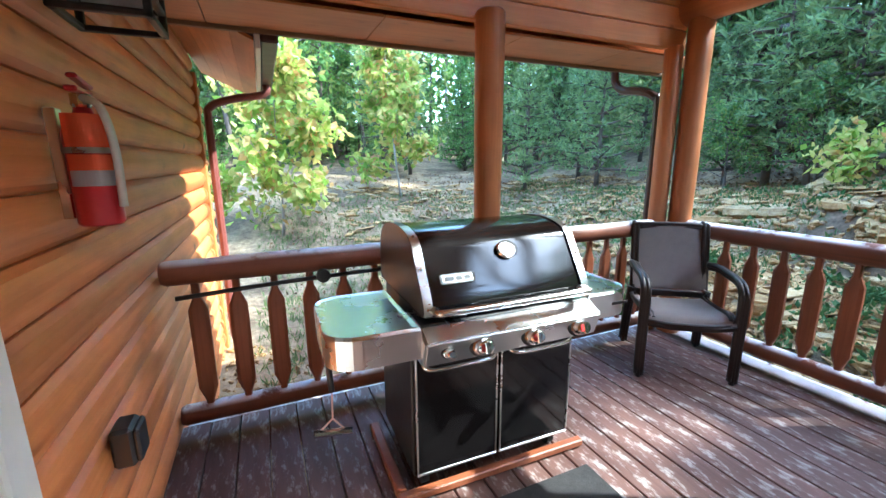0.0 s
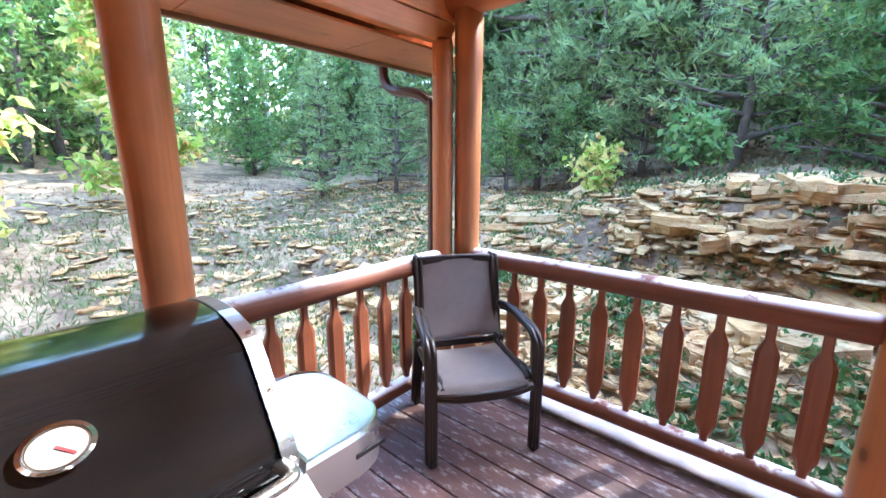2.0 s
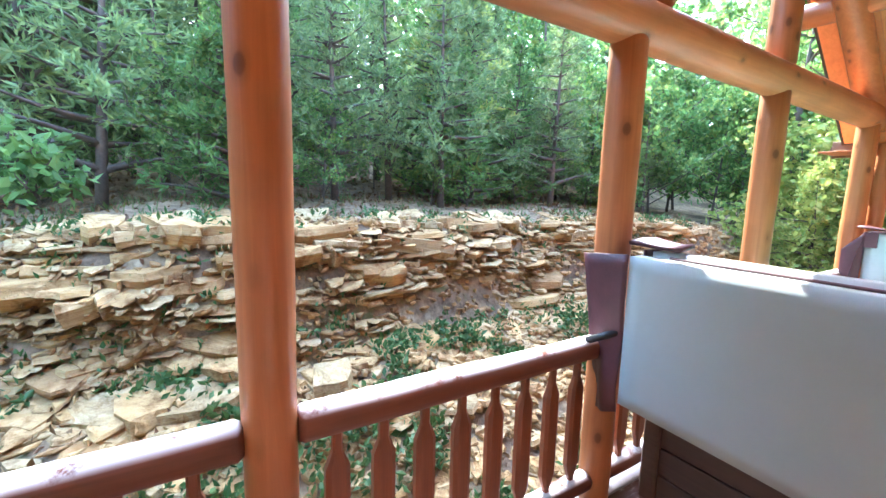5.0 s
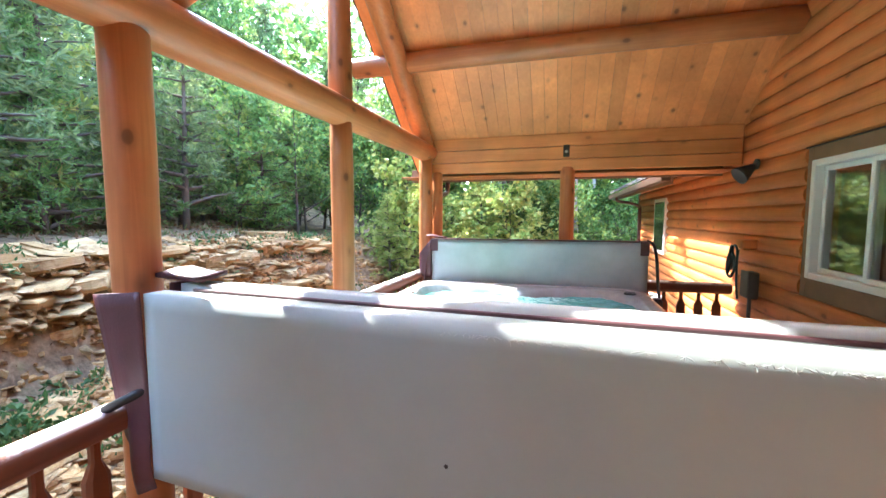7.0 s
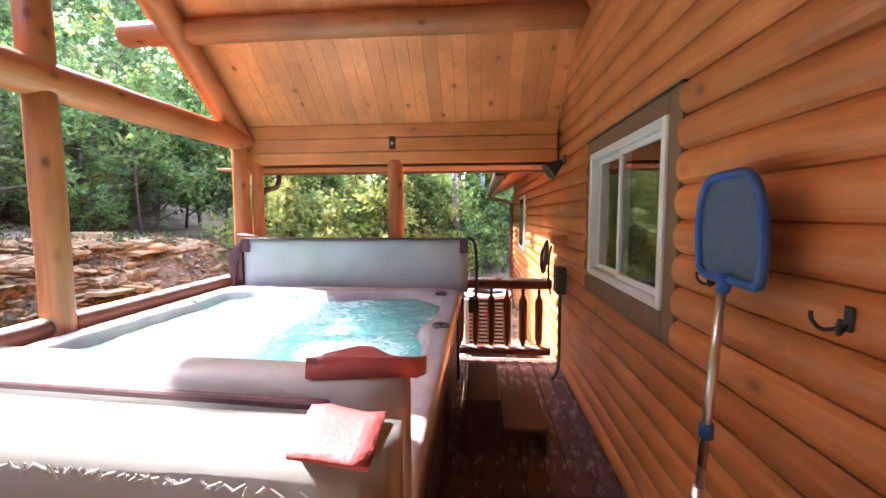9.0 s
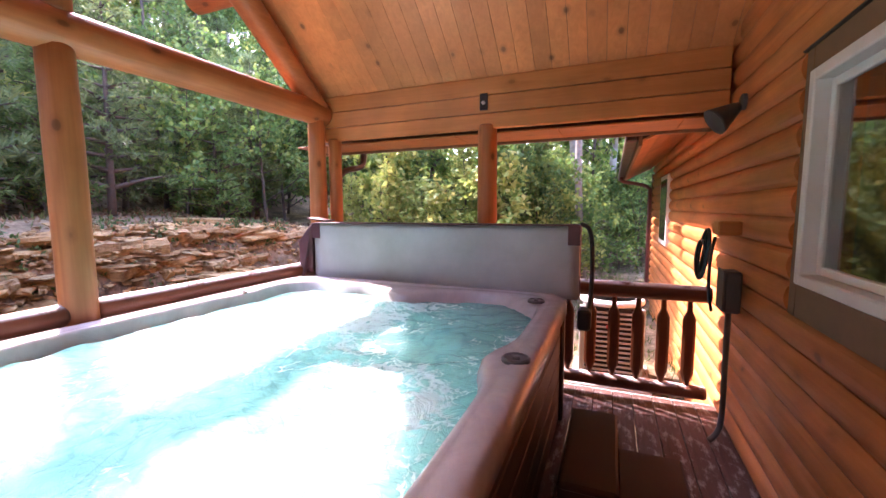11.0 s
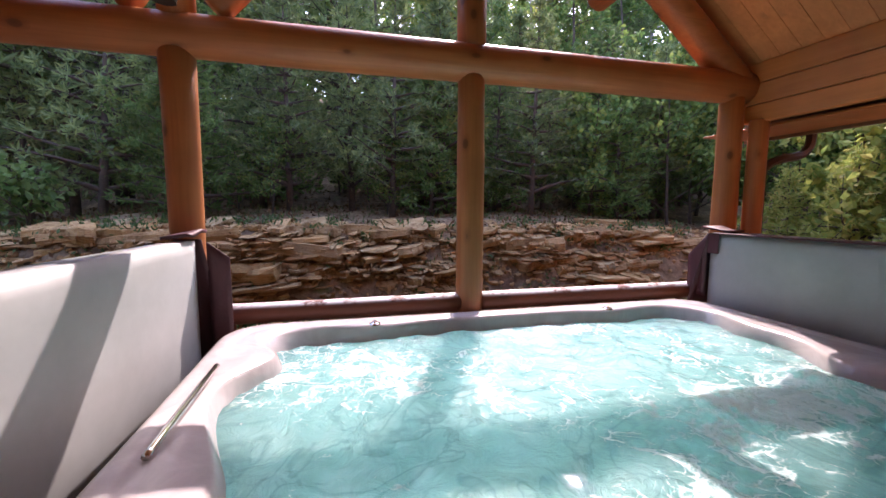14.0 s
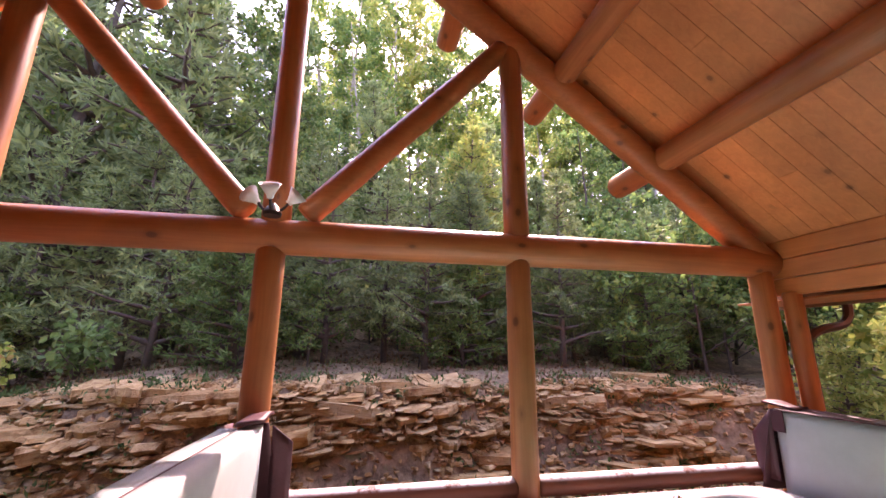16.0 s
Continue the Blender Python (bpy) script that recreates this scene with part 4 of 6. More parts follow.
def patio_chair(m):
    ch = thing("patio_chair", "stacked dark metal patio chair with taupe sling seat", "chair", m, "chairs stacked in the corner")
    for s in (-1, 1):
        x = s * .275
        bm = bmesh.new()
        tube(bm, curve_points([(x, .26, 0), (x, .262, .30), (x, .262, .52), (x, .235, .60), (x, .17, .635), (x, .04, .645), (x * .97, -.10, .655), (x * .93, -.20, .64)], 4), .019, 8)
        part("leg", bm, CHF, ch, smooth=True)
        bm = bmesh.new()
        tube(bm, curve_points([(x * .94, -.30, 0), (x * .92, -.26, .25), (x * .90, -.20, .45)], 4), .018, 8)
        part("leg", bm, CHF, ch, smooth=True)
        bm = bmesh.new()
        xs = s * .235
        tube(bm, curve_points([(xs, .27, .40), (xs, .20, .425), (xs, 0, .40), (xs, -.17, .395), (xs, -.22, .45), (xs, -.26, .65), (xs, -.31, .90), (xs * .97, -.325, .915)], 4), .015, 8)
        part("side_rail", bm, CHF, ch, smooth=True)
        bm = bmesh.new()
        tube(bm, [(x, .255, .39), (xs, .25, .405)], .014, 8)
        part("bracket", bm, CHF, ch)
    for nm, pts in (("front_bar", [(-.275, .262, .375), (-.12, .285, .36), (.12, .285, .36), (.275, .262, .375)]), ("top_bar", [(-.235, -.312, .905), (0, -.325, .912), (.235, -.312, .905)]), ("back_bar", [(-.235, -.20, .43), (.235, -.20, .43)])):
        bm = bmesh.new()
        tube(bm, curve_points(pts, 4), .014, 8)
        part(nm, bm, CHF, ch, smooth=True)

    def sling(name, line, sag):
        bm = bmesh.new()
        ln_ = curve_points(line, 4)
        rows = []
        for off in (0.0, .006):
            g = []
            for p in ln_:
                row = []
                for k in range(9):
                    u = k / 8 * 2 - 1
                    row.append(bm.verts.new((u * .232, p[1] - off * .5, p[2] - sag * (1 - u * u) + off)))
                g.append(row)
            rows.append(g)
        for i in range(len(ln_) - 1):
            for k in range(8):
                bm.faces.new((rows[0][i][k], rows[0][i + 1][k], rows[0][i + 1][k + 1], rows[0][i][k + 1]))
                bm.faces.new((rows[1][i][k], rows[1][i][k + 1], rows[1][i + 1][k + 1], rows[1][i + 1][k]))
        part(name, bm, SLING, ch, "woven taupe sling", smooth=True)

    sling("seat", [(0, .285, .385), (0, .24, .415), (0, .10, .408), (0, -.05, .398), (0, -.16, .395)], .012)
    sling("backrest", [(0, -.20, .47), (0, -.235, .58), (0, -.275, .74), (0, -.31, .895), (0, -.322, .915)], 0.0)
    return ch


ch0 = patio_chair(pose(.475, .46, 0, 0, 0, -36))
for k, (dx, dz) in enumerate(((.03, .012), (.06, .024))):
    f = Vector((math.cos(radians(36)), -math.sin(radians(36)), 0)) * (dx - .045)
    copy_thing(ch0, pose(.475 + f.x, .46 + f.y, dz, 0, 0, -36))

# ---- window ----
GLASS = material("window_glass", 0.02, 0.0, 0.5)
bsdf(GLASS).inputs["Transmission Weight"].default_value = 1.0
bsdf(GLASS).inputs["IOR"].default_value = 1.95
bsdf(GLASS).inputs["Base Color"].default_value = (0.86, 0.90, 0.88, 1)
win = thing("window_1", "white vinyl sliding window with brown trim in the log wall", "window", pose(WALL_X + .035, 0, 0), kind="structure")
a0, a1, c0, c1 = WIN
fx0, fx1 = -.035, .10
for nm, y0, y1, z0, z1 in (("window_frame", a0, a0 + .05, c0, c1), ("window_frame", a1 - .05, a1, c0, c1), ("window_frame", a0 + .05, a1 - .05, c0, c0 + .05), ("window_frame", a0 + .05, a1 - .05, c1 - .05, c1)):
    boxed(nm, fx0, fx1, y0, y1, z0, z1, WHITE_PVC, win, .006)
ym = (a0 + a1) / 2 + .02
for k, (y0, y1, dx) in enumerate(((a0 + .052, ym + .025, -.012), (ym - .025, a1 - .052, .022))):
    for nm, ya, yb, za, zb in (("sash", y0, y0 + .038, c0 + .052, c1 - .052), ("sash", y1 - .038, y1, c0 + .052, c1 - .052), ("sash", y0 + .038, y1 - .038, c0 + .052, c0 + .088), ("sash", y0 + .038, y1 - .038, c1 - .088, c1 - .052)):
        boxed(nm, dx, dx + .03, ya, yb, za, zb, WHITE_PVC, win, .004)
    pn = boxed("pane", dx + .012, dx + .018, y0 + .036, y1 - .036, c0 + .086, c1 - .086, GLASS, win, 0)
    pn.visible_shadow = False
for y0, y1, z0, z1 in ((a0 - .12, a0 - .002, c0 - .15, c1 + .108), (a1 + .002, a1 + .075, c0 - .15, c1 + .108), (a0 - .002, a1 + .002, c1 + .002, c1 + .108), (a0 - .002, a1 + .002, c0 - .15, c0 - .002)):
    boxed("trim_board", -.022, .05, y0, y1, z0, z1, TRIM_BROWN, win, .004)
boxed("drip_cap", -.036, .0, a0 - .135, a1 + .085, c1 + .100, c1 + .110, DARK_METAL, win, .002)
# plain room behind it
ROOM = plain("room_paint", (0.30, 0.20, 0.13), 0.8, mottled=0.1)
for nm, x0, x1, y0, y1, z0, z1 in (("wall_room", 6.6, 6.7, 3.4, 8.0, 0, 2.6), ("wall_room", WALL_X + .21, 6.6, 3.3, 3.4, 0, 2.6), ("wall_room", WALL_X + .21, 6.6, 8.0, 8.1, 0, 2.6),
                                   ("floor_room", WALL_X + .21, 6.6, 3.4, 8.0, -.1, 0), ("ceiling_room", WALL_X + .21, 6.6, 3.4, 8.0, 2.6, 2.7)):
    tagged(boxed(nm, x0, x1, y0, y1, z0, z1, ROOM, None, 0), "plain dim room surface behind the window", "wall", kind="structure")
sofa = boxed("armchair", 3.95, 4.7, 4.7, 5.35, 0, 1.42, plain("grey_cloth", (.20, .20, .21), .9), None, .08, "", 3)
tagged(sofa, "grey upholstered seat back just inside the window", "armchair")

# ---- things on the wall ----
GALV = plain("grey_box", (0.10, 0.105, 0.11), 0.5, mottled=0.1)
fl = thing("floodlight", "dark metal floodlight mounted under the eave", "light", pose(WALL_X - .01, 7.22, 2.12))
bm = bmesh.new()
lathe(bm, [(.05, 0), (.05, .02), (.03, .03)], 18, pose(0, 0, .05, 0, -90, 0))
part("base", bm, GALV, fl)
bm = bmesh.new()
lathe(bm, [(.025, 0), (.035, .02), (.05, .06), (.085, .15), (.09, .17), (.08, .165)], 20, pose(-.03, 0, .03, 0, -125, 12))
part("shade", bm, plain("dark_blue_grey", (.035, .042, .055), .4), fl, "dark flared hood", smooth=True)
bl = boxed("wood_block", WALL_X - .13, WALL_X - .003, 7.13, 7.30, 1.34, 1.43, PANEL, None, .008)
tagged(bl, "pale wooden block screwed to the siding", "wood block")
bx = thing("electrical_box", "grey outdoor disconnect box with conduit on the wall", "electrical box", pose(WALL_X - .003, 7.12, .86))
boxed("box", -.09, 0, -.07, .09, 0, .26, GALV, bx, .01)
boxed("cover", -.10, -.088, -.075, .095, .01, .27, GALV, bx, .006)
bm = bmesh.new()
tube(bm, curve_points([(-.045, .01, 0), (-.045, .01, -.3), (-.045, .01, -.70), (-.07, -.02, -.80), (-.12, -.05, -.855)], 5), .017, 10)
part("conduit", bm, GALV, bx, smooth=True)
HOSE = plain("teal_hose", (0.014, 0.06, 0.085), 0.4, mottled=0.2)
hose = thing("garden_hose", "coiled dark teal garden hose hung on the wall", "hose", pose(WALL_X - .10, 7.25, 1.30))
for k in range(4):
    bm = bmesh.new()
    pts = []
    for j in range(25):
        a = 2 * math.pi * j / 24
        wide = (.10, .05, .085, .04)[k]
        pts.append((-.05 - .02 * k + .02 * math.sin(a + k), (.09, .05, -.05, -.08)[k] + wide * math.sin(a), -.08 + (.02, .0, .0, -.04)[k] + (.125 + .015 * ((k * 7) % 3)) * math.cos(a)))
    tube(bm, pts, .011, 8)
    part("coil", bm, HOSE, hose, smooth=True)
bm = bmesh.new()
tube(bm, curve_points([(-.02, .0, .02), (-.05, -.06, -.1), (-.06, -.1, -.30), (-.03, -.06, -.46)], 6), .011, 8)
part("loose_end", bm, HOSE, hose, smooth=True)
sk = thing("skimmer_net", "blue pool skimmer net on an aluminium pole leaning on the wall", "skimmer", pose(0, 0, 0))
BLUE = plain("blue_plastic", (0.015, 0.09, 0.32), 0.35, mottled=0.1)
NET = plain("blue_mesh", (0.22, 0.32, 0.46), 0.8, mottled=0.12, scale=60, bumpy=0.8)
sx = 3.40
outline = [(4.51, 1.46), (4.53, 1.62), (4.49, 1.735), (4.38, 1.755), (4.27, 1.74), (4.215, 1.62), (4.215, 1.46), (4.26, 1.44), (4.36, 1.445), (4.46, 1.44)]
bm = bmesh.new()
lpz = curve_points([(sx, y, z) for y, z in outline + outline[:1]], 4)
tube(bm, lpz, .014, 8, False)
part("rim", bm, BLUE, sk, smooth=True)
bm = bmesh.new()
cen = Vector((sx + .02, 4.37, 1.60))
ring_ = [bm.verts.new(p) for p in lpz[:-1]]
ring2 = [bm.verts.new(cen.lerp(p, .5) + Vector((.012, 0, 0))) for p in lpz[:-1]]
cv = bm.verts.new(cen + Vector((.016, 0, 0)))
for k in range(len(ring_)):
    k2 = (k + 1) % len(ring_)
    bm.faces.new((ring_[k], ring_[k2], ring2[k2], ring2[k]))
    bm.faces.new((ring2[k], ring2[k2], cv))
bmesh.ops.solidify(bm, geom=list(bm.faces), thickness=.002)
part("net", bm, NET, sk, "fine blue-grey mesh")
bm = bmesh.new()
tube(bm, [(sx, 4.365, 1.46), (sx - .01, 4.362, 1.40)], [.028, .017], 10)
part("socket", bm, BLUE, sk, smooth=True)
bm = bmesh.new()
tube(bm, [(sx - .01, 4.362, 1.42), (sx - .05, 4.36, .72)], .013, 12)
tube(bm, [(sx - .05, 4.36, .78), (sx - .09, 4.36, 0.0)], .016, 12)
part("pole", bm, STEEL, sk, "telescopic aluminium pole", smooth=True)
for t in (.97, .72):
    f = (1.42 - t) / 1.42
    bm = bmesh.new()
    tube(bm, [(sx - .01 - .08 * f, 4.36, t + .02), (sx - .01 - .08 * f, 4.36, t - .025)], .021, 12)
    part("collar", bm, BLUE, sk, smooth=True)
for y, z in ((4.57, 1.42), (4.06, 1.40)):
    hk = thing("wall_hook", "small bronze double coat hook on the siding", "hook", pose(WALL_X - .004, y, z), "wall hooks")
    boxed("plate", -.008, 0, -.012, .012, -.03, .03, DARK_METAL, hk, .003)
    for s in (-1, 1):
        bm = bmesh.new()
        tube(bm, curve_points([(-.006, 0, -.015), (-.04, s * .02, -.03), (-.055, s * .035, -.012), (-.055, s * .04, .01)], 4), .005, 6)
        part("prong", bm, DARK_METAL, hk, smooth=True)

# fire extinguisher
EXR = plain("extinguisher_red", (0.42, 0.012, 0.02), 0.3, mottled=0.1, bumpy=0)
TAG = plain("orange_tag", (0.95, 0.17, 0.06), 0.6, mottled=0.06)
LBL = plain("pale_label", (0.62, 0.62, 0.66), 0.5, mottled=0.06)
ex = thing("fire_extinguisher", "red fire extinguisher with orange tag strapped to the wall", "fire extinguisher", pose(3.415, .86, 1.23))
bm = bmesh.new()
lathe(bm, [(.045, 0), (.052, .008), (.052, .24), (.045, .265), (.022, .29), (.018, .305)], 28)
part("cylinder", bm, EXR, ex, smooth=True)
bm = bmesh.new()
lathe(bm, [(.018, .30), (.022, .31), (.022, .335), (.014, .34)], 16)
part("valve", bm, CHROME, ex)
bm = bmesh.new()
box(bm, -.014, .014, -.05, .06, .336, .35, .004)
box(bm, -.012, .012, -.02, .09, .362, .374, .004, pose(0, 0, 0, 8, 0, 0))
part("handle", bm, EXR, ex)
bm = bmesh.new()
tube(bm, curve_points([(-.01, .02, .325), (-.05, .045, .30), (-.066, .045, .2), (-.062, .035, .05)], 5), .010, 8)
part("hose", bm, plain("pale_hose", (.55, .52, .48), .6), ex, smooth=True)


def wrap(bm, r, a0, a1, z0, z1, n=14):
    lo = [bm.verts.new((r * math.cos(radians(a0 + (a1 - a0) * k / n)), r * math.sin(radians(a0 + (a1 - a0) * k / n)), z0)) for k in range(n + 1)]
    hi = [bm.verts.new((v.co.x, v.co.y, z1)) for v in lo]
    for k in range(n):
        bm.faces.new((lo[k], lo[k + 1], hi[k + 1], hi[k]))
    bmesh.ops.solidify(bm, geom=list(bm.faces), thickness=-.0015)


for nm, z0, z1, mt, lab in (("tag", .20, .285, TAG, "orange inspection tag"), ("tag", .145, .185, TAG, "orange inspection tag"), ("label", .105, .145, LBL, "pale printed label")):
    bm = bmesh.new()
    wrap(bm, .0545, 48, 168, z0, z1)
    part(nm, bm, mt, ex, lab)
bm = bmesh.new()
wrap(bm, .056, 20, 200, .188, .203, 18)
part("strap", bm, STEEL, ex, "steel strap")
boxed("bracket", .050, .075, -.02, .02, .02, .30, STEEL, ex, .003)

# wall lantern
lan = thing("wall_lantern", "dark metal lantern with pale seeded glass on the siding", "lantern", pose(3.345, .74, 1.77) @ Matrix.Scale(1.2, 4))
SEEDED = plain("seeded_glass", (0.50, 0.50, 0.47), 0.2, mottled=0.25, scale=16, bumpy=0.4)
for x in (-.085, .085):
    for y in (-.085, .085):
        boxed("frame_bar", x - .008, x + .008, y - .008, y + .008, 0, .30, BLACK, lan, .002)
for z in (0.0, .05, .29):
    for x0, x1, y0, y1 in ((-.093, .093, -.093, -.077), (-.093, .093, .077, .093), (-.093, -.077, -.077, .077), (.077, .093, -.077, .077)):
        boxed("frame_bar", x0, x1, y0, y1, z, z + .014, BLACK, lan, .002)
bm = bmesh.new()
bmesh.ops.create_uvsphere(bm, u_segments=16, v_segments=10, radius=.035, matrix=pose(0, 0, .14))
part("bulb", bm, WHITE_PVC, lan, "white unlit bulb", smooth=True)
bm = bmesh.new()
box(bm, -.09, .09, -.09, .09, .302, .32, .004)
part("cap", bm, BLACK, lan)
boxed("mount", .085, .14, -.05, .05, .08, .24, BLACK, lan, .005)
for x0, x1, y0, y1 in ((-.083, -.080, -.077, .077), (-.077, .077, -.083, -.080), (-.077, .077, .080, .083)):
    pn = boxed("pane", x0, x1, y0, y1, .064, .29, SEEDED, lan, 0)
# cabin door beside the lantern
door = thing("door_1", "white cabin door with white casing, closed", "door", pose(WALL_X, 1.27, 0), kind="structure")
for y0, y1, z0, z1 in ((0, .09, 0, 2.05), (.95, 1.04, 0, 2.05), (0, 1.04, 2.052, 2.15)):
    boxed("casing", -.030, .05, y0, y1, z0, z1, WHITE_PVC, door, .006)
slab = boxed("door_slab", -.018, .05, .093, .947, .01, 2.04, WHITE_PVC, door, .006)
boxed("pane", -.022, -.018, .25, .79, .95, 1.85, ENAMEL, slab, .001)
bm = bmesh.new()
lathe(bm, [(.03, 0), (.03, .006), (.012, .012), (.012, .04), (.028, .05), (.028, .066), (0, .07)], 18, pose(-.018, .88, .95, 0, -90, 0))
part("door_handle", bm, DARK_METAL, slab, smooth=True)
# wire hook and hose bib
bm = bmesh.new()
tube(bm, curve_points([(3.49, .72, 1.36), (3.44, .70, 1.37), (3.42, .66, 1.35), (3.44, .62, 1.34), (3.46, .60, 1.355), (3.43, .55, 1.37)], 5), .004, 6)
tagged(part("wire_hook", bm, DARK_METAL, None, smooth=True), "bent dark wire hook on the siding", "hook")
ob = thing("outlet_box", "black weatherproof outlet box low on the siding", "outlet", pose(WALL_X - .003, .82, .48))
boxed("box", -.06, 0, -.05, .05, 0, .13, BLACK, ob, .01)
boxed("flap", -.075, -.058, -.045, .045, .01, .12, BLACK, ob, .006)

# porch light on the king post
pl = thing("porch_light", "three-armed porch light with white glass shades, unlit", "light", pose(.16, 3.77, 2.60))
bm = bmesh.new()
lathe(bm, [(.05, -.02), (.055, 0), (.03, .04), (.012, .06)], 18, pose(.06, 0, -.04))
tube(bm, [(-.08, 0, -.01), (.08, 0, -.02)], .012, 8)
part("base", bm, DARK_METAL, pl, smooth=False)
SHADE = plain("opal_glass", (0.80, 0.84, 0.80), 0.25, mottled=0.04, bumpy=0)
for a, tiltv in ((-95, 48), (0, 30), (85, 42)):
    d = Vector((math.cos(radians(a)), math.sin(radians(a)), 0))
    bm = bmesh.new()
    tube(bm, curve_points([Vector((.06, 0, -.01)), Vector((.06, 0, -.02)) + d * .05, Vector((.06, 0, .02)) + d * .085], 5), .009, 8)
    part("arm", bm, DARK_METAL, pl, smooth=True)
    m = Matrix.Translation(Vector((.06, 0, .02)) + d * .085) @ Matrix.Rotation(radians(tiltv), 4, Vector((-d.y, d.x, 0)))
    bm = bmesh.new()
    lathe(bm, [(.018, 0), (.022, .02), (.035, .04), (.062, .085), (.058, .083), (.030, .04), (.0, .03)], 22, m)
    part("shade", bm, SHADE, pl, "white flared glass shade", smooth=True)

# small bracket on the end beam
bk = thing("beam_bracket", "small dark metal bracket with a white button on the end beam", "bracket", pose(1.70, EAVE_Y - .032, 2.425))
boxed("plate", -.035, .035, -.012, 0, -.07, .07, DARK_METAL, bk, .004)
bm = bmesh.new()
lathe(bm, [(.016, 0), (.016, .012), (.010, .018), (0, .018)], 14, pose(0, -.012, -.01, 90, 0, 0))
part("button", bm, WHITE_PVC, bk)

# ---- gutters and downspouts ----
for s in (1, -1):
    yo = MID + s * (EAVE_Y - MID + .535)
    gt = thing("gutter", "dark brown metal gutter along the porch eave", "gutter", pose(0, yo, 2.17), "gutters")
    bm = bmesh.new()
    prof = [(0, .10), (0, 0), (.07 * s, 0), (.10 * s, .05), (.10 * s, .10), (.09 * s, .10), (.09 * s, .055), (.065 * s, .01), (.012 * s, .01), (.012 * s, .10)]
    va = [bm.verts.new((-.44, y, z)) for y, z in prof]
    vb = [bm.verts.new((WALL_X - .5, y, z)) for y, z in prof]
    for k in range(len(prof)):
        bm.faces.new((va[k], va[(k + 1) % 10], vb[(k + 1) % 10], vb[k]))
    bm.faces.new(va[::-1])
    bm.faces.new(vb)
    bmesh.ops.recalc_face_normals(bm, faces=bm.faces)
    part("trough", bm, GUTTER, gt)
    ds = thing("downspout", "dark brown corrugated downspout bending back to the corner post", "downspout", pose(0, MID + s * MID, 0), "downspouts")
    bm = bmesh.new()
    pts = curve_points([(.10, s * .62, 2.17), (.10, s * .62, 2.10), (.10, s * .60, 2.04), (.10, s * .52, 1.98), (.095, s * .32, 1.94), (.09, s * .20, 1.88), (.085, s * .17, 1.78), (.085, s * .17, .9), (.085, s * .17, -.15), (.05, s * .30, -.28)], 6)
    tube(bm, pts, .034, 8)
    part("pipe", bm, GUTTER, ds, smooth=False)

# ---- rest of the house outside the porch ----
hs2 = thing("house_eave", "low eave of the cabin roof with orange soffit and brown gutter", "eave", pose(0, 0, 0))
for y0, y1 in ((-3.0, -.60), (8.15, 14.0)):
    x = WALL_X - .52
    plank = wood("eave_plank" + str(y0), (0.36, 0.13, 0.04), (0.55, 0.22, 0.075), "y", .5, .5)
    while x < WALL_X:
        bm = bmesh.new()
        v = [bm.verts.new(c) for c in ((x, y0, 2.10 + .45 * (x - WALL_X + .52)), (min(x + .128, WALL_X), y0, 2.10 + .45 * (min(x + .128, WALL_X) - WALL_X + .52)), (min(x + .128, WALL_X), y1, 2.10 + .45 * (min(x + .128, WALL_X) - WALL_X + .52)), (x, y1, 2.10 + .45 * (x - WALL_X + .52)))]
        w_ = [bm.verts.new(u.co + Vector((0, 0, .02))) for u in v]
        bm.faces.new(v[::-1])
        bm.faces.new(w_)
        for k in range(4):
            bm.faces.new((v[k], v[(k + 1) % 4], w_[(k + 1) % 4], w_[k]))
        part("soffit_plank", bm, plank, hs2)
        x += .13
    boxed("fascia", WALL_X - .555, WALL_X - .525, y0, y1, 2.06, 2.24, TRIM_BROWN if y0 > 0 else WHITE_PVC, hs2, .004)
    boxed("gutter", WALL_X - .66, WALL_X - .557, y0, y1, 2.10, 2.20, GUTTER, hs2, .012)
    bm = bmesh.new()
    q = [(WALL_X - .62, y0 - .05, 2.24), (WALL_X + 3.2, y0 - .05, 3.95), (WALL_X + 3.2, y1, 3.95), (WALL_X - .62, y1, 2.24)]
    v0 = [bm.verts.new(c) for c in q]
    v1 = [bm.verts.new((c[0], c[1], c[2] + .06)) for c in q]
    bm.faces.new(v0[::-1])
    bm.faces.new(v1)
    for k in range(4):
        bm.faces.new((v0[k], v0[(k + 1) % 4], v1[(k + 1) % 4], v1[k]))
    part("roof_slope", bm, ROOF, hs2)
for y, yy0 in ((Y0, -2.3), (Y1, 13.5)):
    rw = thing("wall_return", "orange-stained log siding on the cabin's end wall", "wall", kind="structure")
    boxed("wall_core", WALL_X + .04, 9.0, y - .02 if y < 0 else y - .1, y + .1 if y < 0 else y + .02, -.6, 2.9, SIDING, rw, 0)
    boxed("corner_trim", WALL_X - .02, WALL_X + .10, y - .04, y + .06, -.55, 2.2, TRIM_BROWN if y > 0 else SIDING, rw, .006)
for k in range(16):
    bm = bmesh.new()
    log_bar(bm, (WALL_X - .005 + .05, Y0 + .05, -.48 + k * .17), (WALL_X + .05, Y0 - .22, -.48 + k * .17), .07, 12, 3, k * 1.3)
    part("log_end", bm, SIDING, house, smooth=True)
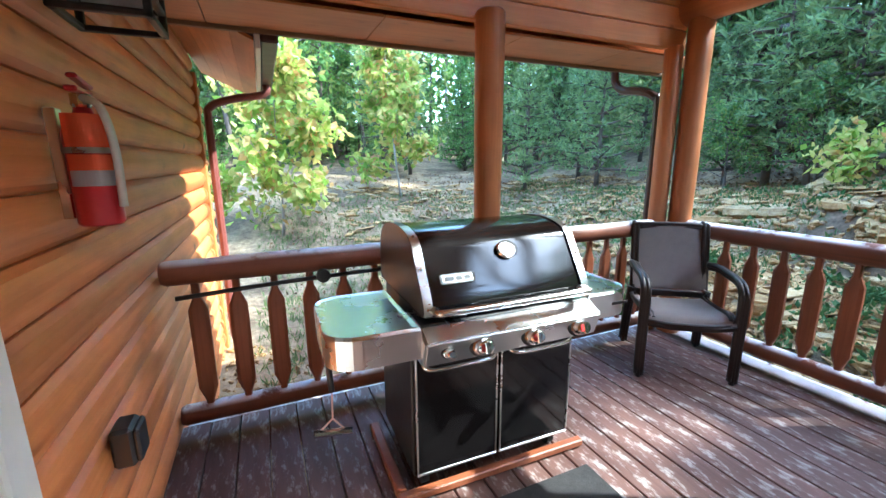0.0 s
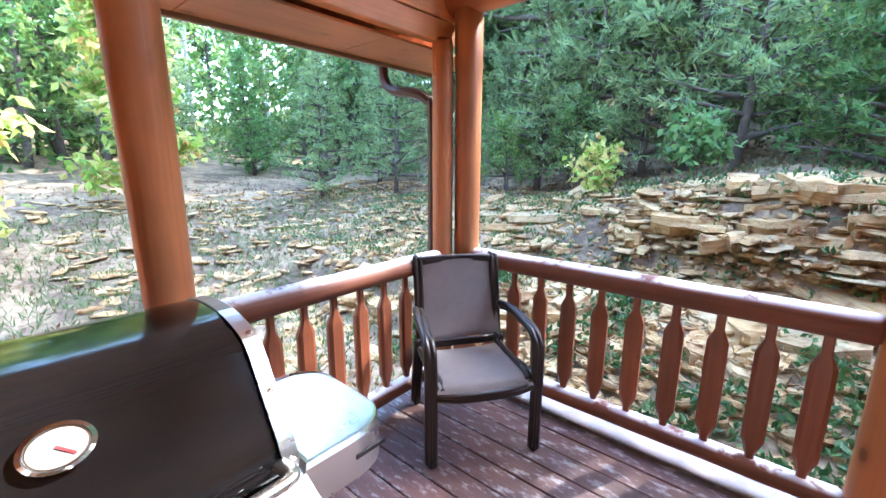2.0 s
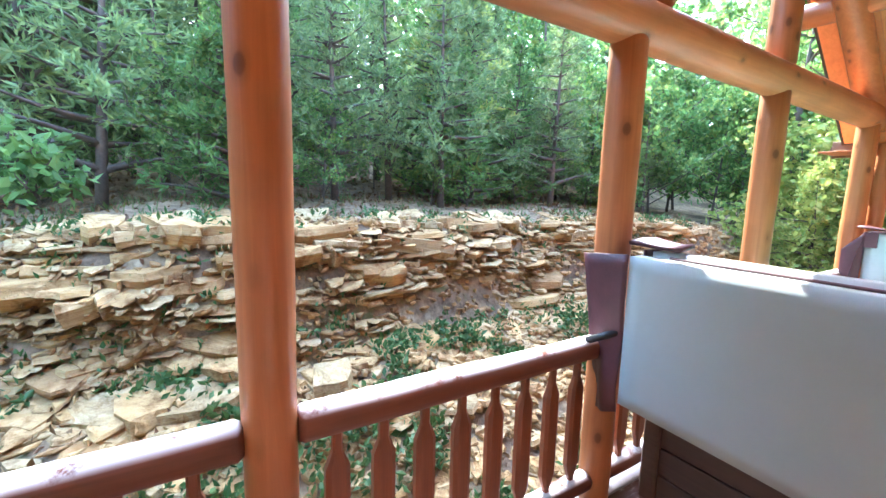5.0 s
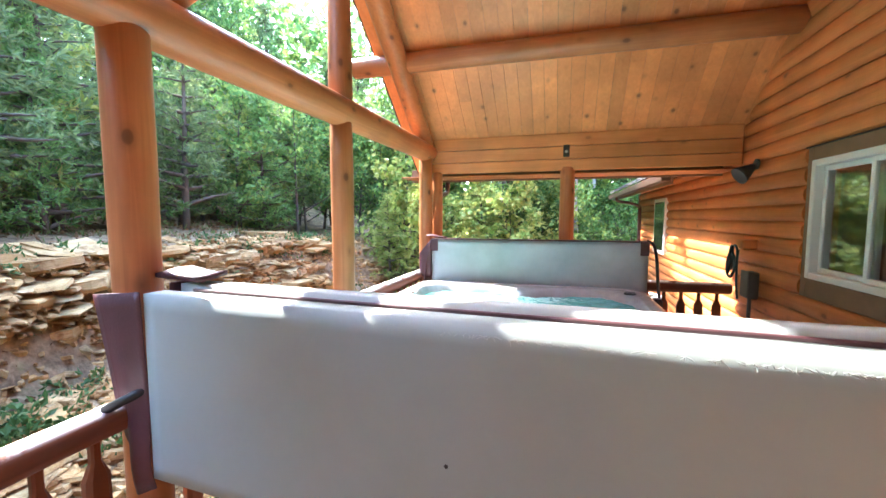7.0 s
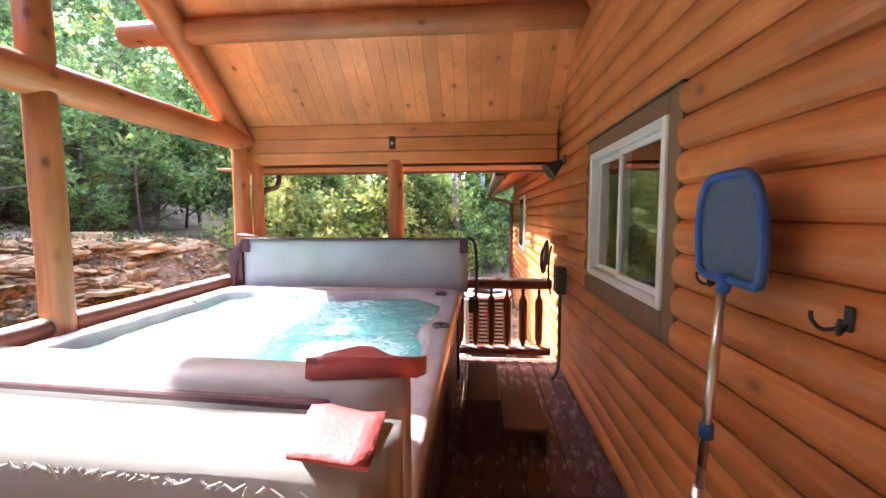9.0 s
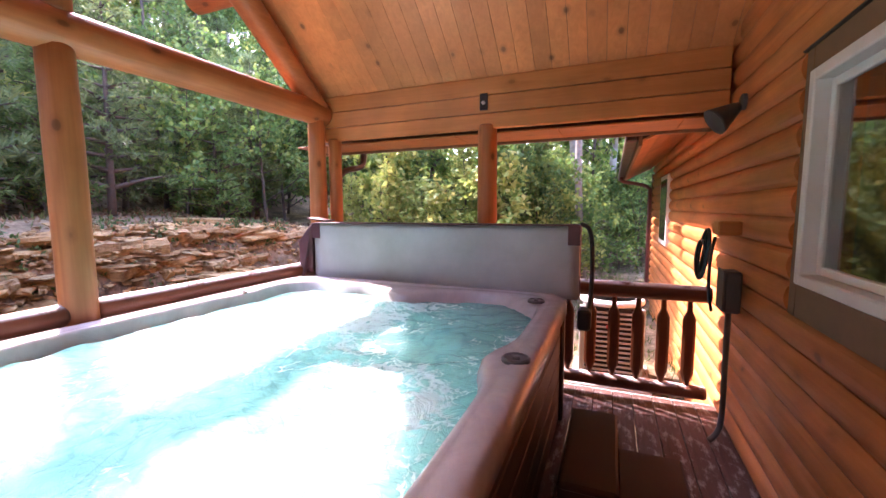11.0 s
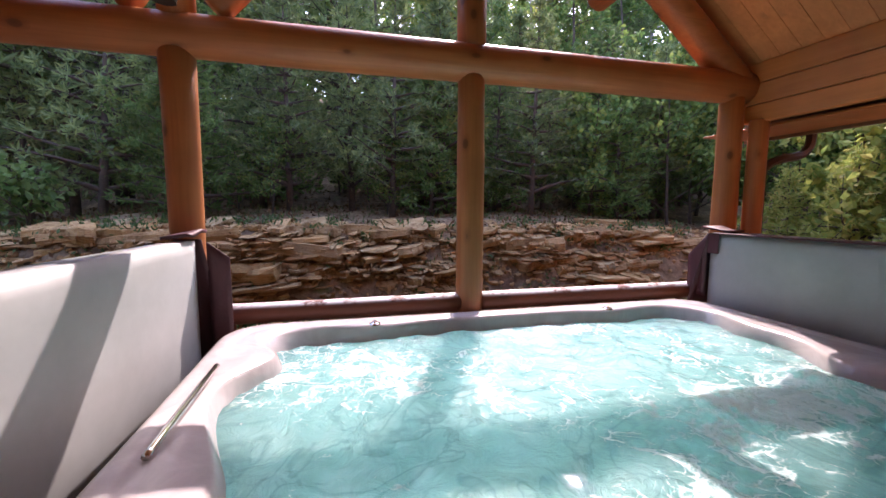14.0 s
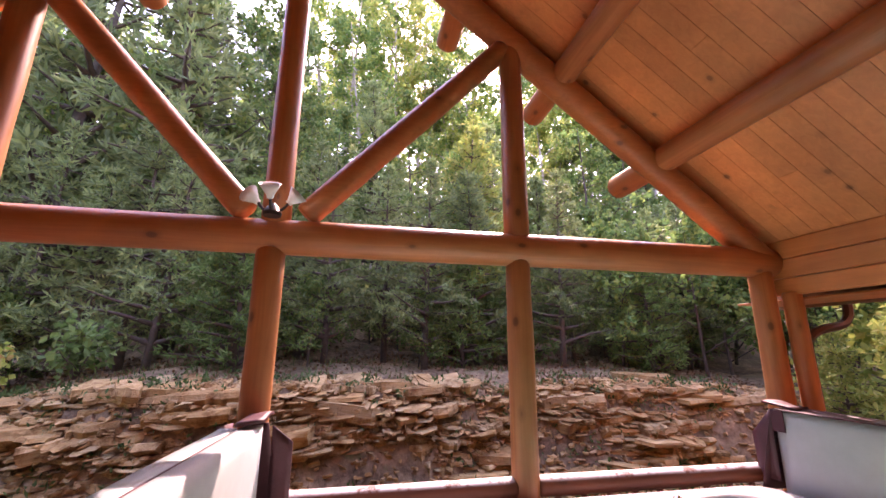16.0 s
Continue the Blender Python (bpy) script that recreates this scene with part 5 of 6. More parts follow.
for y, x in ((-2.10, 3.40), (12.8, 3.40)):
    ds = thing("downspout", "red-brown metal downspout on the cabin corner", "downspout", pose(x, y, 0), "downspouts")
    bm = bmesh.new()
    tube(bm, curve_points([(-.50, 0, 2.12), (-.48, 0, 2.02), (-.2, 0, 1.96), (-.02, 0, 1.88), (0, 0, 1.7), (0, 0, .6), (0, 0, -.3), (-.1, 0, -.42)], 5), .034, 8)
    part("pipe", bm, plain("red_brown_spout" + str(round(y)), (.16, .05, .04), .4), ds)

# air conditioner beyond the railing
ac = thing("air_conditioner", "grey outdoor air conditioner with louvred sides on a pad", "air conditioner", pose(2.78, 9.1, -.5))
boxed("pad", -.42, .42, -.42, .42, 0, .08, plain("concrete_pad", (.35, .34, .32), .9), ac, .01)
ACM = plain("ac_grey", (.30, .30, .28), .5, .2)
boxed("core", -.27, .27, -.27, .27, .10, .92, BLACK, ac, .01)
for k in range(14):
    z = .16 + k * .054
    bm = bmesh.new()
    for x0, x1, y0, y1 in ((-.31, .31, -.312, -.29), (-.31, .31, .29, .312), (-.312, -.29, -.288, .288), (.29, .312, -.288, .288)):
        box(bm, x0, x1, y0, y1, z, z + .022, .003)
    part("louvre", bm, ACM, ac)
for x in (-.30, .30):
    for y in (-.30, .30):
        boxed("corner_post", x - .03, x + .03, y - .03, y + .03, .08, .94, ACM, ac, .01)
bm = bmesh.new()
lathe(bm, [(.34, .94), (.35, .96), (.34, .99), (.27, 1.0), (.26, .98)], 32)
part("top_ring", bm, plain("ac_top", (.55, .55, .53), .5), ac, smooth=True)
for k in range(7):
    bm = bmesh.new()
    lathe(bm, [(.04 + k * .034, .985), (.044 + k * .034, .99), (.044 + k * .034, .985)], 24)
    part("fan_guard", bm, DARK_METAL, ac)
boxed("label", -.05, .04, -.318, -.313, .70, .74, RED, ac, .001, "small red maker's badge")
w2 = thing("window_2", "narrow white window in the cabin wall past the porch", "window", pose(WALL_X, 11.2, 0), kind="structure")
boxed("window_frame", -.03, .03, -.45, .45, .95, 2.0, WHITE_PVC, w2, .006)
boxed("pane", -.034, -.030, -.38, .38, 1.02, 1.93, ENAMEL, w2, .001)

# ---- ground, bank and woods ----
def smooth(t):
    t = max(0.0, min(1.0, t))
    return t * t * (3 - 2 * t)


def ground_z(x, y):
    """The lie of the land: a cut bank along the hillside and round the far end."""
    k = smooth((y + 3.0) / 5.0)                      # 0 at the gentle end, 1 at the steep rock face
    u = -x + 0.25 * math.sin(y * 0.7) * k
    top = 0.75 + 0.52 * k - 0.25 * smooth((y - 8) / 4)
    u1, u2 = 2.42 - 0.65 * (1 - k), 3.10 + 1.45 * (1 - k)
    w = -0.5 + 0.62 * smooth((u - 0.7) / (u1 - 0.7))
    w += (top - 0.12) * smooth((u - u1) / (u2 - u1))
    w += 0.10 * max(0, u - u2) + 0.22 * max(0, min(u, 40) - 6.5)
    v = -y - 3.6
    s = -0.5 + 1.25 * smooth(v / 6.0) + 0.14 * max(0, min(v, 40) - 6.0)
    n = y - 12
    z = max(w, s, -0.55 + 0.05 * max(0, min(n, 40)))
    return z


def lumpy(x, y):
    a = noise.noise(Vector((x * 0.9, y * 0.9, 3.1))) * 0.10 + noise.noise(Vector((x * 3.1, y * 3.1, 7.7))) * 0.035
    far = 1.0 if -1.2 > x or y < -0.6 or y > 8.2 else 0.35
    return ground_z(x, y) + a * far


def ground_material():
    m = material("stony_soil", 0.95, 0.0, 0.2)
    mp = coords(m)
    n1 = node(m, "TexNoise", Scale=0.9, Detail=6.0, Roughness=0.7)
    wire(m, mp, "Vector", n1, "Vector")
    n2 = node(m, "TexNoise", Scale=11.0, Detail=6.0, Roughness=0.75)
    wire(m, mp, "Vector", n2, "Vector")
    soil = ramp(m, [(0.3, (0.13, 0.088, 0.05)), (0.5, (0.26, 0.185, 0.105)), (0.7, (0.40, 0.30, 0.18))])
    wire(m, n2, "Fac", soil, "Fac")
    litter = ramp(m, [(0.35, (0.055, 0.038, 0.022)), (0.65, (0.17, 0.12, 0.075))])
    wire(m, n2, "Fac", litter, "Fac")
    f = ramp(m, [(0.42, (0, 0, 0)), (0.58, (1, 1, 1))])
    wire(m, n1, "Fac", f, "Fac")
    c = blend(m, f, "Color", soil, "Color", litter, "Color")
    # moss and low green in patches
    n3 = node(m, "TexNoise", Scale=2.3, Detail=5.0, Roughness=0.7)
    wire(m, mp, "Vector", n3, "Vector")
    g = ramp(m, [(0.56, (0, 0, 0)), (0.68, (0.7, 0.7, 0.7))])
    wire(m, n3, "Fac", g, "Fac")
    c2 = blend(m, g, "Color", c, 2, (0.075, 0.105, 0.035), None)
    wire(m, c2, 2, bsdf(m), "Base Color")
    bump(m, n2, "Fac", 0.8, 0.03)
    return m


def steps_to(a, b, fine, far):
    inner = list(np.arange(a, b + 1e-6, fine))
    out, d, p = [], fine, b
    while p < far:
        d *= 1.35
        p += d
        out.append(p)
    left, d, p = [], fine, a
    while p > -far:
        d *= 1.35
        p -= d
        left.append(p)
    return left[::-1] + inner + out


gx, gy = steps_to(-8.0, 4.5, 0.16, 450), steps_to(-12.0, 14.0, 0.18, 450)
verts = [(x, y, lumpy(x, y)) for x in gx for y in gy]
nyy = len(gy)
faces = [(i * nyy + j, (i + 1) * nyy + j, (i + 1) * nyy + j + 1, i * nyy + j + 1) for i in range(len(gx) - 1) for j in range(nyy - 1)]
me = bpy.data.meshes.new("ground")
me.from_pydata(verts, [], faces)
for p in me.polygons:
    p.use_smooth = True
me.materials.append(ground_material())
tagged(new("ground", me), "stony brown soil with leaf litter rising to a cut bank", "ground", kind="structure")


# ---- rocks ----
def rock_material():
    m = material("bedded_sandstone", 0.9, 0.0, 0.25)
    mp = coords(m, (2.0, 2.0, 14.0))
    n1 = node(m, "TexNoise", Scale=1.5, Detail=7.0, Roughness=0.7)
    wire(m, mp, "Vector", n1, "Vector")
    r = ramp(m, [(0.25, (0.15, 0.095, 0.046)), (0.42, (0.33, 0.225, 0.105)), (0.6, (0.45, 0.335, 0.18)), (0.8, (0.52, 0.44, 0.31))])
    wire(m, n1, "Fac", r, "Fac")
    info = node(m, "ObjectInfo")
    g = node(m, "NewGeometry")
    add = node(m, "Math")
    wire(m, info, "Random", add, 0)
    wire(m, g, "Random Per Island", add, 1)
    fr = node(m, "Math")
    fr.operation = "FRACT"
    wire(m, add, "Value", fr, 0)
    tint = ramp(m, [(0.0, (0.70, 0.58, 0.48)), (0.35, (0.95, 0.86, 0.72)), (0.7, (1.1, 1.05, 0.98)), (1.0, (0.80, 0.84, 0.86))])
    wire(m, fr, "Value", tint, "Fac")
    c = blend(m, None, None, r, "Color", tint, "Color", "MULTIPLY", 1.0)
    geo = node(m, "NewGeometry")
    n3 = node(m, "TexNoise", Scale=5.0, Detail=6.0, Roughness=0.7)
    wire(m, geo, "Position", n3, "Vector")
    stain = ramp(m, [(0.36, (0.50, 0.38, 0.28)), (0.50, (1, 1, 1)), (0.66, (1.05, 0.98, 0.86))])
    wire(m, n3, "Fac", stain, "Fac")
    c3 = blend(m, None, None, c, 2, stain, "Color", "MULTIPLY", 1.0)
    wire(m, c3, 2, bsdf(m), "Base Color")
    n2 = node(m, "TexNoise", Scale=24.0, Detail=6.0, Roughness=0.7)
    wire(m, geo, "Position", n2, "Vector")
    bump(m, n2, "Fac", 0.9, 0.025)
    return m


ROCK = rock_material()
rng = random.Random(11)


def slab_mesh(n, seed, jag=0.25):
    """An angular slab of unit size: a broken outline, two uneven faces and a chipped edge between."""
    r = random.Random(seed)
    bm = bmesh.new()
    k = n
    angs = sorted(2 * math.pi * (i + r.uniform(-0.35, 0.35)) / k for i in range(k))
    rad = [0.5 * (1 + r.uniform(-jag, jag)) for _ in angs]
    lay = []
    for z, s in ((-0.5, 0.9), (0.05 + r.uniform(-.2, .2), 1.0), (0.5, 0.86)):
        lay.append([bm.verts.new((rr * s * math.cos(a) + r.uniform(-.03, .03), rr * s * math.sin(a) + r.uniform(-.03, .03), z + r.uniform(-.12, .12))) for a, rr in zip(angs, rad)])
    for a, b in zip(lay, lay[1:]):
        for i in range(k):
            bm.faces.new((a[i], a[(i + 1) % k], b[(i + 1) % k], b[i]))
    bm.faces.new(lay[0][::-1])
    bm.faces.new(lay[-1])
    me = bpy.data.meshes.new("rock")
    bm.to_mesh(me)
    bm.free()
    me.materials.append(ROCK)
    return me


SLABS = [slab_mesh(6 + i % 4, 40 + i, 0.26 + 0.08 * (i % 3)) for i in range(12)]


def face_spot(r, ylo, yhi):
    y = r.uniform(ylo, yhi)
    k = smooth((y + 3.0) / 5.0)
    u = r.uniform(2.05 - 0.5 * (1 - k), 3.35 + 1.3 * (1 - k))
    return -u, y


def face_x(z, y):
    """Where the bank reaches the height z."""
    lo, hi = 0.8, 5.5
    for _ in range(22):
        mid = (lo + hi) / 2
        if ground_z(-mid, y) < z:
            lo = mid
        else:
            hi = mid
    return -hi


def block_mesh(seed):
    """A unit block of bedded stone: a straight back, a broken front edge that is undercut or chipped, uneven top."""
    r = random.Random(seed)
    bm = bmesh.new()
    n = 6
    ys = [-0.5] + sorted(-0.5 + (i + r.uniform(-.3, .3)) / (n - 1) for i in range(1, n - 1)) + [0.5]
    fr = [r.uniform(-.22, .06) for _ in ys]
    fr[0] -= r.uniform(.05, .35)
    fr[-1] -= r.uniform(.05, .35)
    lay = []
    for z, inset in ((-0.5, r.uniform(.02, .22)), (r.uniform(-.15, .2), 0.0), (0.5, r.uniform(.0, .10))):
        row = [bm.verts.new((f - inset - r.uniform(0, .06), y, z + r.uniform(-.14, .10) * (abs(z) > .3))) for y, f in zip(ys, fr)]
        row += [bm.verts.new((-1.0, 0.5, z)), bm.verts.new((-1.0, -0.5, z))]
        lay.append(row)
    k = n + 2
    for a, b in zip(lay, lay[1:]):
        for i in range(k):
            bm.faces.new((a[i], a[(i + 1) % k], b[(i + 1) % k], b[i]))
    bm.faces.new(lay[0][::-1])
    bm.faces.new(lay[-1])
    me = bpy.data.meshes.new("rock")
    bm.to_mesh(me)
    bm.free()
    me.materials.append(ROCK)
    return me


BLOCKS = [block_mesh(140 + i) for i in range(16)]


def ledges(r, ylo, yhi, step, thin, gap):
    """Places for beds of stone lying one over another up the bank, each bed broken into blocks along it."""
    out = []
    z0 = -0.10
    while z0 < 1.75:
        thick = r.choice(thin)
        y = ylo - r.uniform(0, step)
        while y < yhi:
            long = step * (0.35 + 1.5 * r.random() ** 2) * (1 + 3.0 * thick)
            yc = y + long / 2
            z = z0 + thick / 2 + 0.045 * (yc - 5) + 0.06 * math.sin(yc * 1.1) + 0.05 * noise.noise(Vector((yc * .9, z0, 1.0)))
            top = ground_z(-3.4 - 1.3 * (yc < 0), yc) - 0.02 + 0.05 * noise.noise(Vector((yc * 2.0, 0, 6)))
            pocket = noise.noise(Vector((yc * 0.55, z * 1.7, 11.0))) > 0.24
            if z < top and r.random() > gap + (0.6 if pocket else 0):
                jut = 0.20 * noise.noise(Vector((yc * 0.75, z * 3.2, 2))) + 0.10 * noise.noise(Vector((yc * 2.2, z * 9, 5)))
                x = face_x(z, yc) + 0.10 + jut + r.uniform(-.09, .07)
                deep = r.uniform(.40, .62)
                out.append(pose(x, yc, z, 2.5 + r.gauss(0, 4), r.gauss(3, 6), r.gauss(0, 12)) @ Matrix.Diagonal((deep, long * 1.12, thick * r.uniform(1.0, 1.35), 1)))
            y += long
        z0 += thick * 0.92
    return out


THIN, MIXED = (.018, .025, .035, .05), (.03, .04, .05, .06, .09, .14)
bank = thing("rock_bank", "layered tan sandstone ledges jutting from a cut bank", "rock bank")
near = ledges(rng, 1.4, 8.8, 0.42, MIXED, 0.14)
rng.shuffle(near)
for i in range(16):
    yc = 1.6 + i * 0.45 + rng.uniform(-.15, .15)
    thick = rng.uniform(.11, .19)
    z = ground_z(-3.4, yc) - rng.uniform(.05, .16) - (0.45 if i % 3 == 1 else 0)
    near.insert(0, pose(face_x(z, yc) + 0.16, yc, z, rng.gauss(2, 3), rng.gauss(2, 4), rng.gauss(0, 8)) @ Matrix.Diagonal((.6, rng.uniform(.45, .95), thick, 1)))
for i, m in enumerate(near[:300]):
    shared("rock", BLOCKS[i % 16], bank, m)
V, Fc = [], []
r9 = random.Random(31)
more = near[300:] + ledges(r9, -3.2, 1.5, 0.34, MIXED, 0.45) + ledges(r9, 8.7, 12.0, 0.4, MIXED, 0.3) + ledges(r9, 0.2, 8.8, 0.17, THIN, 0.25)
for i, m in enumerate(more):
    base = len(V)
    me_ = BLOCKS[r9.randrange(16)]
    V += [tuple(m @ v.co) for v in me_.vertices]
    Fc += [tuple(base + k for k in p.vertices) for p in me_.polygons]
me_ = bpy.data.meshes.new("bank_plates")
me_.from_pydata(V, [], Fc)
me_.materials.append(ROCK)
tagged(new("bank_plates", me_), "thin tan sandstone plates bedded in the bank", "rocks", kind="stuff")


def joined_slabs(name, label, count, spot, size, tilt, seed, category="rocks"):
    """Many broken stones in one mesh."""
    r = random.Random(seed)
    V, Fc = [], []
    for i in range(count):
        x, y = spot(r)
        z = lumpy(x, y)
        s = size(r)
        me_ = SLABS[r.randrange(12)]
        m = pose(x, y, z + s[2] * 0.25, r.uniform(-tilt, tilt), r.uniform(-tilt, tilt), r.uniform(0, 360)) @ Matrix.Diagonal((*s, 1))
        base = len(V)
        V += [tuple(m @ v.co) for v in me_.vertices]
        Fc += [tuple(base + k for k in p.vertices) for p in me_.polygons]
    me_ = bpy.data.meshes.new(name)
    me_.from_pydata(V, [], Fc)
    me_.materials.append(ROCK)
    return tagged(new(name, me_), label, category, kind="stuff")


joined_slabs("bank_stones", "broken tan stones lying over the cut bank", 3600, lambda r: face_spot(r, -4.5, 11.0),
             lambda r: (r.uniform(.03, .12), r.uniform(.03, .16), r.uniform(.012, .05)), 26, 5)
joined_slabs("rubble", "pale angular rubble on the ground beside the deck", 2600, lambda r: (-r.uniform(0.35, 2.5), r.uniform(-1.0, 8.5)),
             lambda r: (r.uniform(.05, .24), r.uniform(.05, .22), r.uniform(.015, .06)), 20, 6)
joined_slabs("slope_stones", "flat tan stones on the gentle slope", 750, lambda r: (r.uniform(-6, 1.5), -r.uniform(1.2, 9.0)),
             lambda r: (r.uniform(.08, .48), r.uniform(.08, .36), r.uniform(.015, .045)), 9, 8)
joined_slabs("gravel_by_house", "grey gravel beside the deck end", 700, lambda r: (r.uniform(-0.2, 3.6), -r.uniform(0.25, 2.2)),
             lambda r: (r.uniform(.02, .07), r.uniform(.02, .07), r.uniform(.012, .03)), 40, 9, "gravel")


# ---- plants ----
def leaf_material(name, colours, trans=0.5, rough=0.5):
    m = material(name, rough, 0.0, 0.3)
    g = node(m, "NewGeometry")
    info = node(m, "ObjectInfo")
    r = ramp(m, [(i / (len(colours) - 1), c) for i, c in enumerate(colours)])
    wire(m, g, "Random Per Island", r, "Fac")
    col = per_piece(m, r.outputs["Color"], 0.75, 1.2)
    m.node_tree.links.new(col, bsdf(m).inputs["Base Color"])
    tr = node(m, "BsdfTranslucent")
    m.node_tree.links.new(col, tr.inputs["Color"])
    mix = node(m, "MixShader")
    mix.inputs[0].default_value = trans
    wire(m, bsdf(m), "BSDF", mix, 1)
    wire(m, tr, "BSDF", mix, 2)
    wire(m, mix, "Shader", m.node_tree.nodes["Material Output"], "Surface")
    return m


PINE_LEAF = leaf_material("pine_needles", [(0.125, 0.19, 0.08), (0.185, 0.265, 0.105), (0.27, 0.34, 0.125), (0.15, 0.22, 0.11)], 0.55)
CEDAR_LEAF = leaf_material("cedar_green", [(0.08, 0.16, 0.05), (0.13, 0.24, 0.07), (0.20, 0.31, 0.09)], 0.55)
BROAD_LEAF = leaf_material("broad_leaves", [(0.085, 0.18, 0.05), (0.12, 0.23, 0.065), (0.18, 0.28, 0.075), (0.26, 0.32, 0.08)], 0.55)
SAP_LEAF = leaf_material("yellowing_leaves", [(0.22, 0.36, 0.06), (0.32, 0.43, 0.08), (0.46, 0.50, 0.12), (0.56, 0.52, 0.18), (0.52, 0.27, 0.10)], 0.55)
# yellow-green foliage, with the sunshine on these crowns put into the leaf colour
SUNLIT_LEAF = leaf_material("sunny_green", [(0.18, 0.28, 0.07), (0.28, 0.37, 0.09), (0.38, 0.43, 0.11), (0.44, 0.42, 0.13)], 0.55)
HERB_LEAF = leaf_material("low_green_leaves", [(0.035, 0.085, 0.025), (0.06, 0.12, 0.035), (0.09, 0.15, 0.045)], 0.4)
GRASS_LEAF = leaf_material("grass_blades", [(0.06, 0.11, 0.03), (0.10, 0.15, 0.045), (0.16, 0.19, 0.06)], 0.4)
LITTER = leaf_material("dry_leaves", [(0.10, 0.055, 0.025), (0.19, 0.11, 0.05), (0.27, 0.17, 0.085), (0.15, 0.09, 0.06)], 0.2, 0.8)
BARK = plain("grey_brown_bark", (0.085, 0.065, 0.05), 0.9, mottled=0.4, scale=9, bumpy=0.8)
PALE_BARK = plain("pale_bark", (0.30, 0.27, 0.23), 0.85, mottled=0.3, scale=7, bumpy=0.5)


class Leaves:
    """Gathers many small leaf faces for one mesh."""
    def __init__(self):
        self.v, self.f = [], []

    def blade(self, p, d, length, width, r):
        """A pointed leaf: two triangles folded along the midrib."""
        d = Vector(d).normalized()
        s = d.cross(Vector((r.uniform(-1, 1), r.uniform(-1, 1), r.uniform(-1, 1)))).normalized() * width * 0.5
        n = d.cross(s).normalized() * width * 0.15
        b = len(self.v)
        p = Vector(p)
        mid = p + d * length * 0.45
        self.v += [tuple(p), tuple(mid + s + n), tuple(p + d * length), tuple(mid - s + n)]
        self.f += [(b, b + 1, b + 2), (b, b + 2, b + 3)]

    def mesh(self, name, mat):
        me_ = bpy.data.meshes.new(name)
        me_.from_pydata(self.v, [], self.f)
        me_.materials.append(mat)
        return me_


def rand_dir(r, up=0.0):
    d = Vector((r.gauss(0, 1), r.gauss(0, 1), r.gauss(0, 1) + up))
    return d.normalized()


def limb_tube(bm, p0, p1, r0, r1, bend, r, seg=6):
    p0, p1 = Vector(p0), Vector(p1)
    mid = p0.lerp(p1, 0.5) + rand_dir(r) * bend
    tube(bm, curve_points([p0, mid, p1], 3), [r0 + (r1 - r0) * t / 6 for t in range(7)], seg)


def conifer(name, height, spread, label, seed, leaf, dense=1.0, bare=0.12, tuft=0.16):
    """A conifer: tapered trunk, whorls of boughs and sprays of needles along each."""
    r = random.Random(seed)
    tree = thing(name, label, "tree", group="pines on the bank")
    bm = bmesh.new()
    lean = Vector((r.uniform(-.03, .03), r.uniform(-.03, .03), 1)) * height
    tube(bm, [lean * t for t in (0, .2, .4, .6, .8, 1)], [0.016 * height * (1 - .92 * t) for t in (0, .2, .4, .6, .8, 1)], 7)
    L = Leaves()
    z = bare
    while z < 0.98:
        n = r.randint(4, 6)
        a0 = r.uniform(0, 6.28)
        for k in range(n):
            if r.random() < 0.12:
                continue
            a = a0 + 6.283 * k / n + r.uniform(-.3, .3)
            ln = spread * (1.02 - z) ** 0.8 * r.uniform(0.65, 1.1)
            p0 = lean * z
            rise = r.uniform(-0.05, 0.35) * ln
            p1 = p0 + Vector((math.cos(a) * ln, math.sin(a) * ln, rise))
            limb_tube(bm, p0, p1, 0.012 * height * (1 - z) + .006, 0.003, 0.05 * ln, r, 4)
            sprays = int((5 + 13 * ln) * dense)
            for _ in range(sprays):
                t = r.uniform(0.22, 1.05)
                q = p0.lerp(p1, t) + Vector((r.gauss(0, .05 + .1 * ln * (1.1 - t)), r.gauss(0, .05 + .1 * ln * (1.1 - t)), r.gauss(0, .05)))
                out = (p1 - p0).normalized()
                for _k in range(5):
                    d = (out * 0.8 + rand_dir(r, 0.25)).normalized()
                    L.blade(q, d, tuft * r.uniform(.7, 1.3), tuft * 0.24, r)
        z += r.uniform(0.045, 0.075)
    part("trunk", bm, BARK, tree, smooth=True)
    c = new("crown", L.mesh("crown", leaf))
    c.parent = tree
    return tree


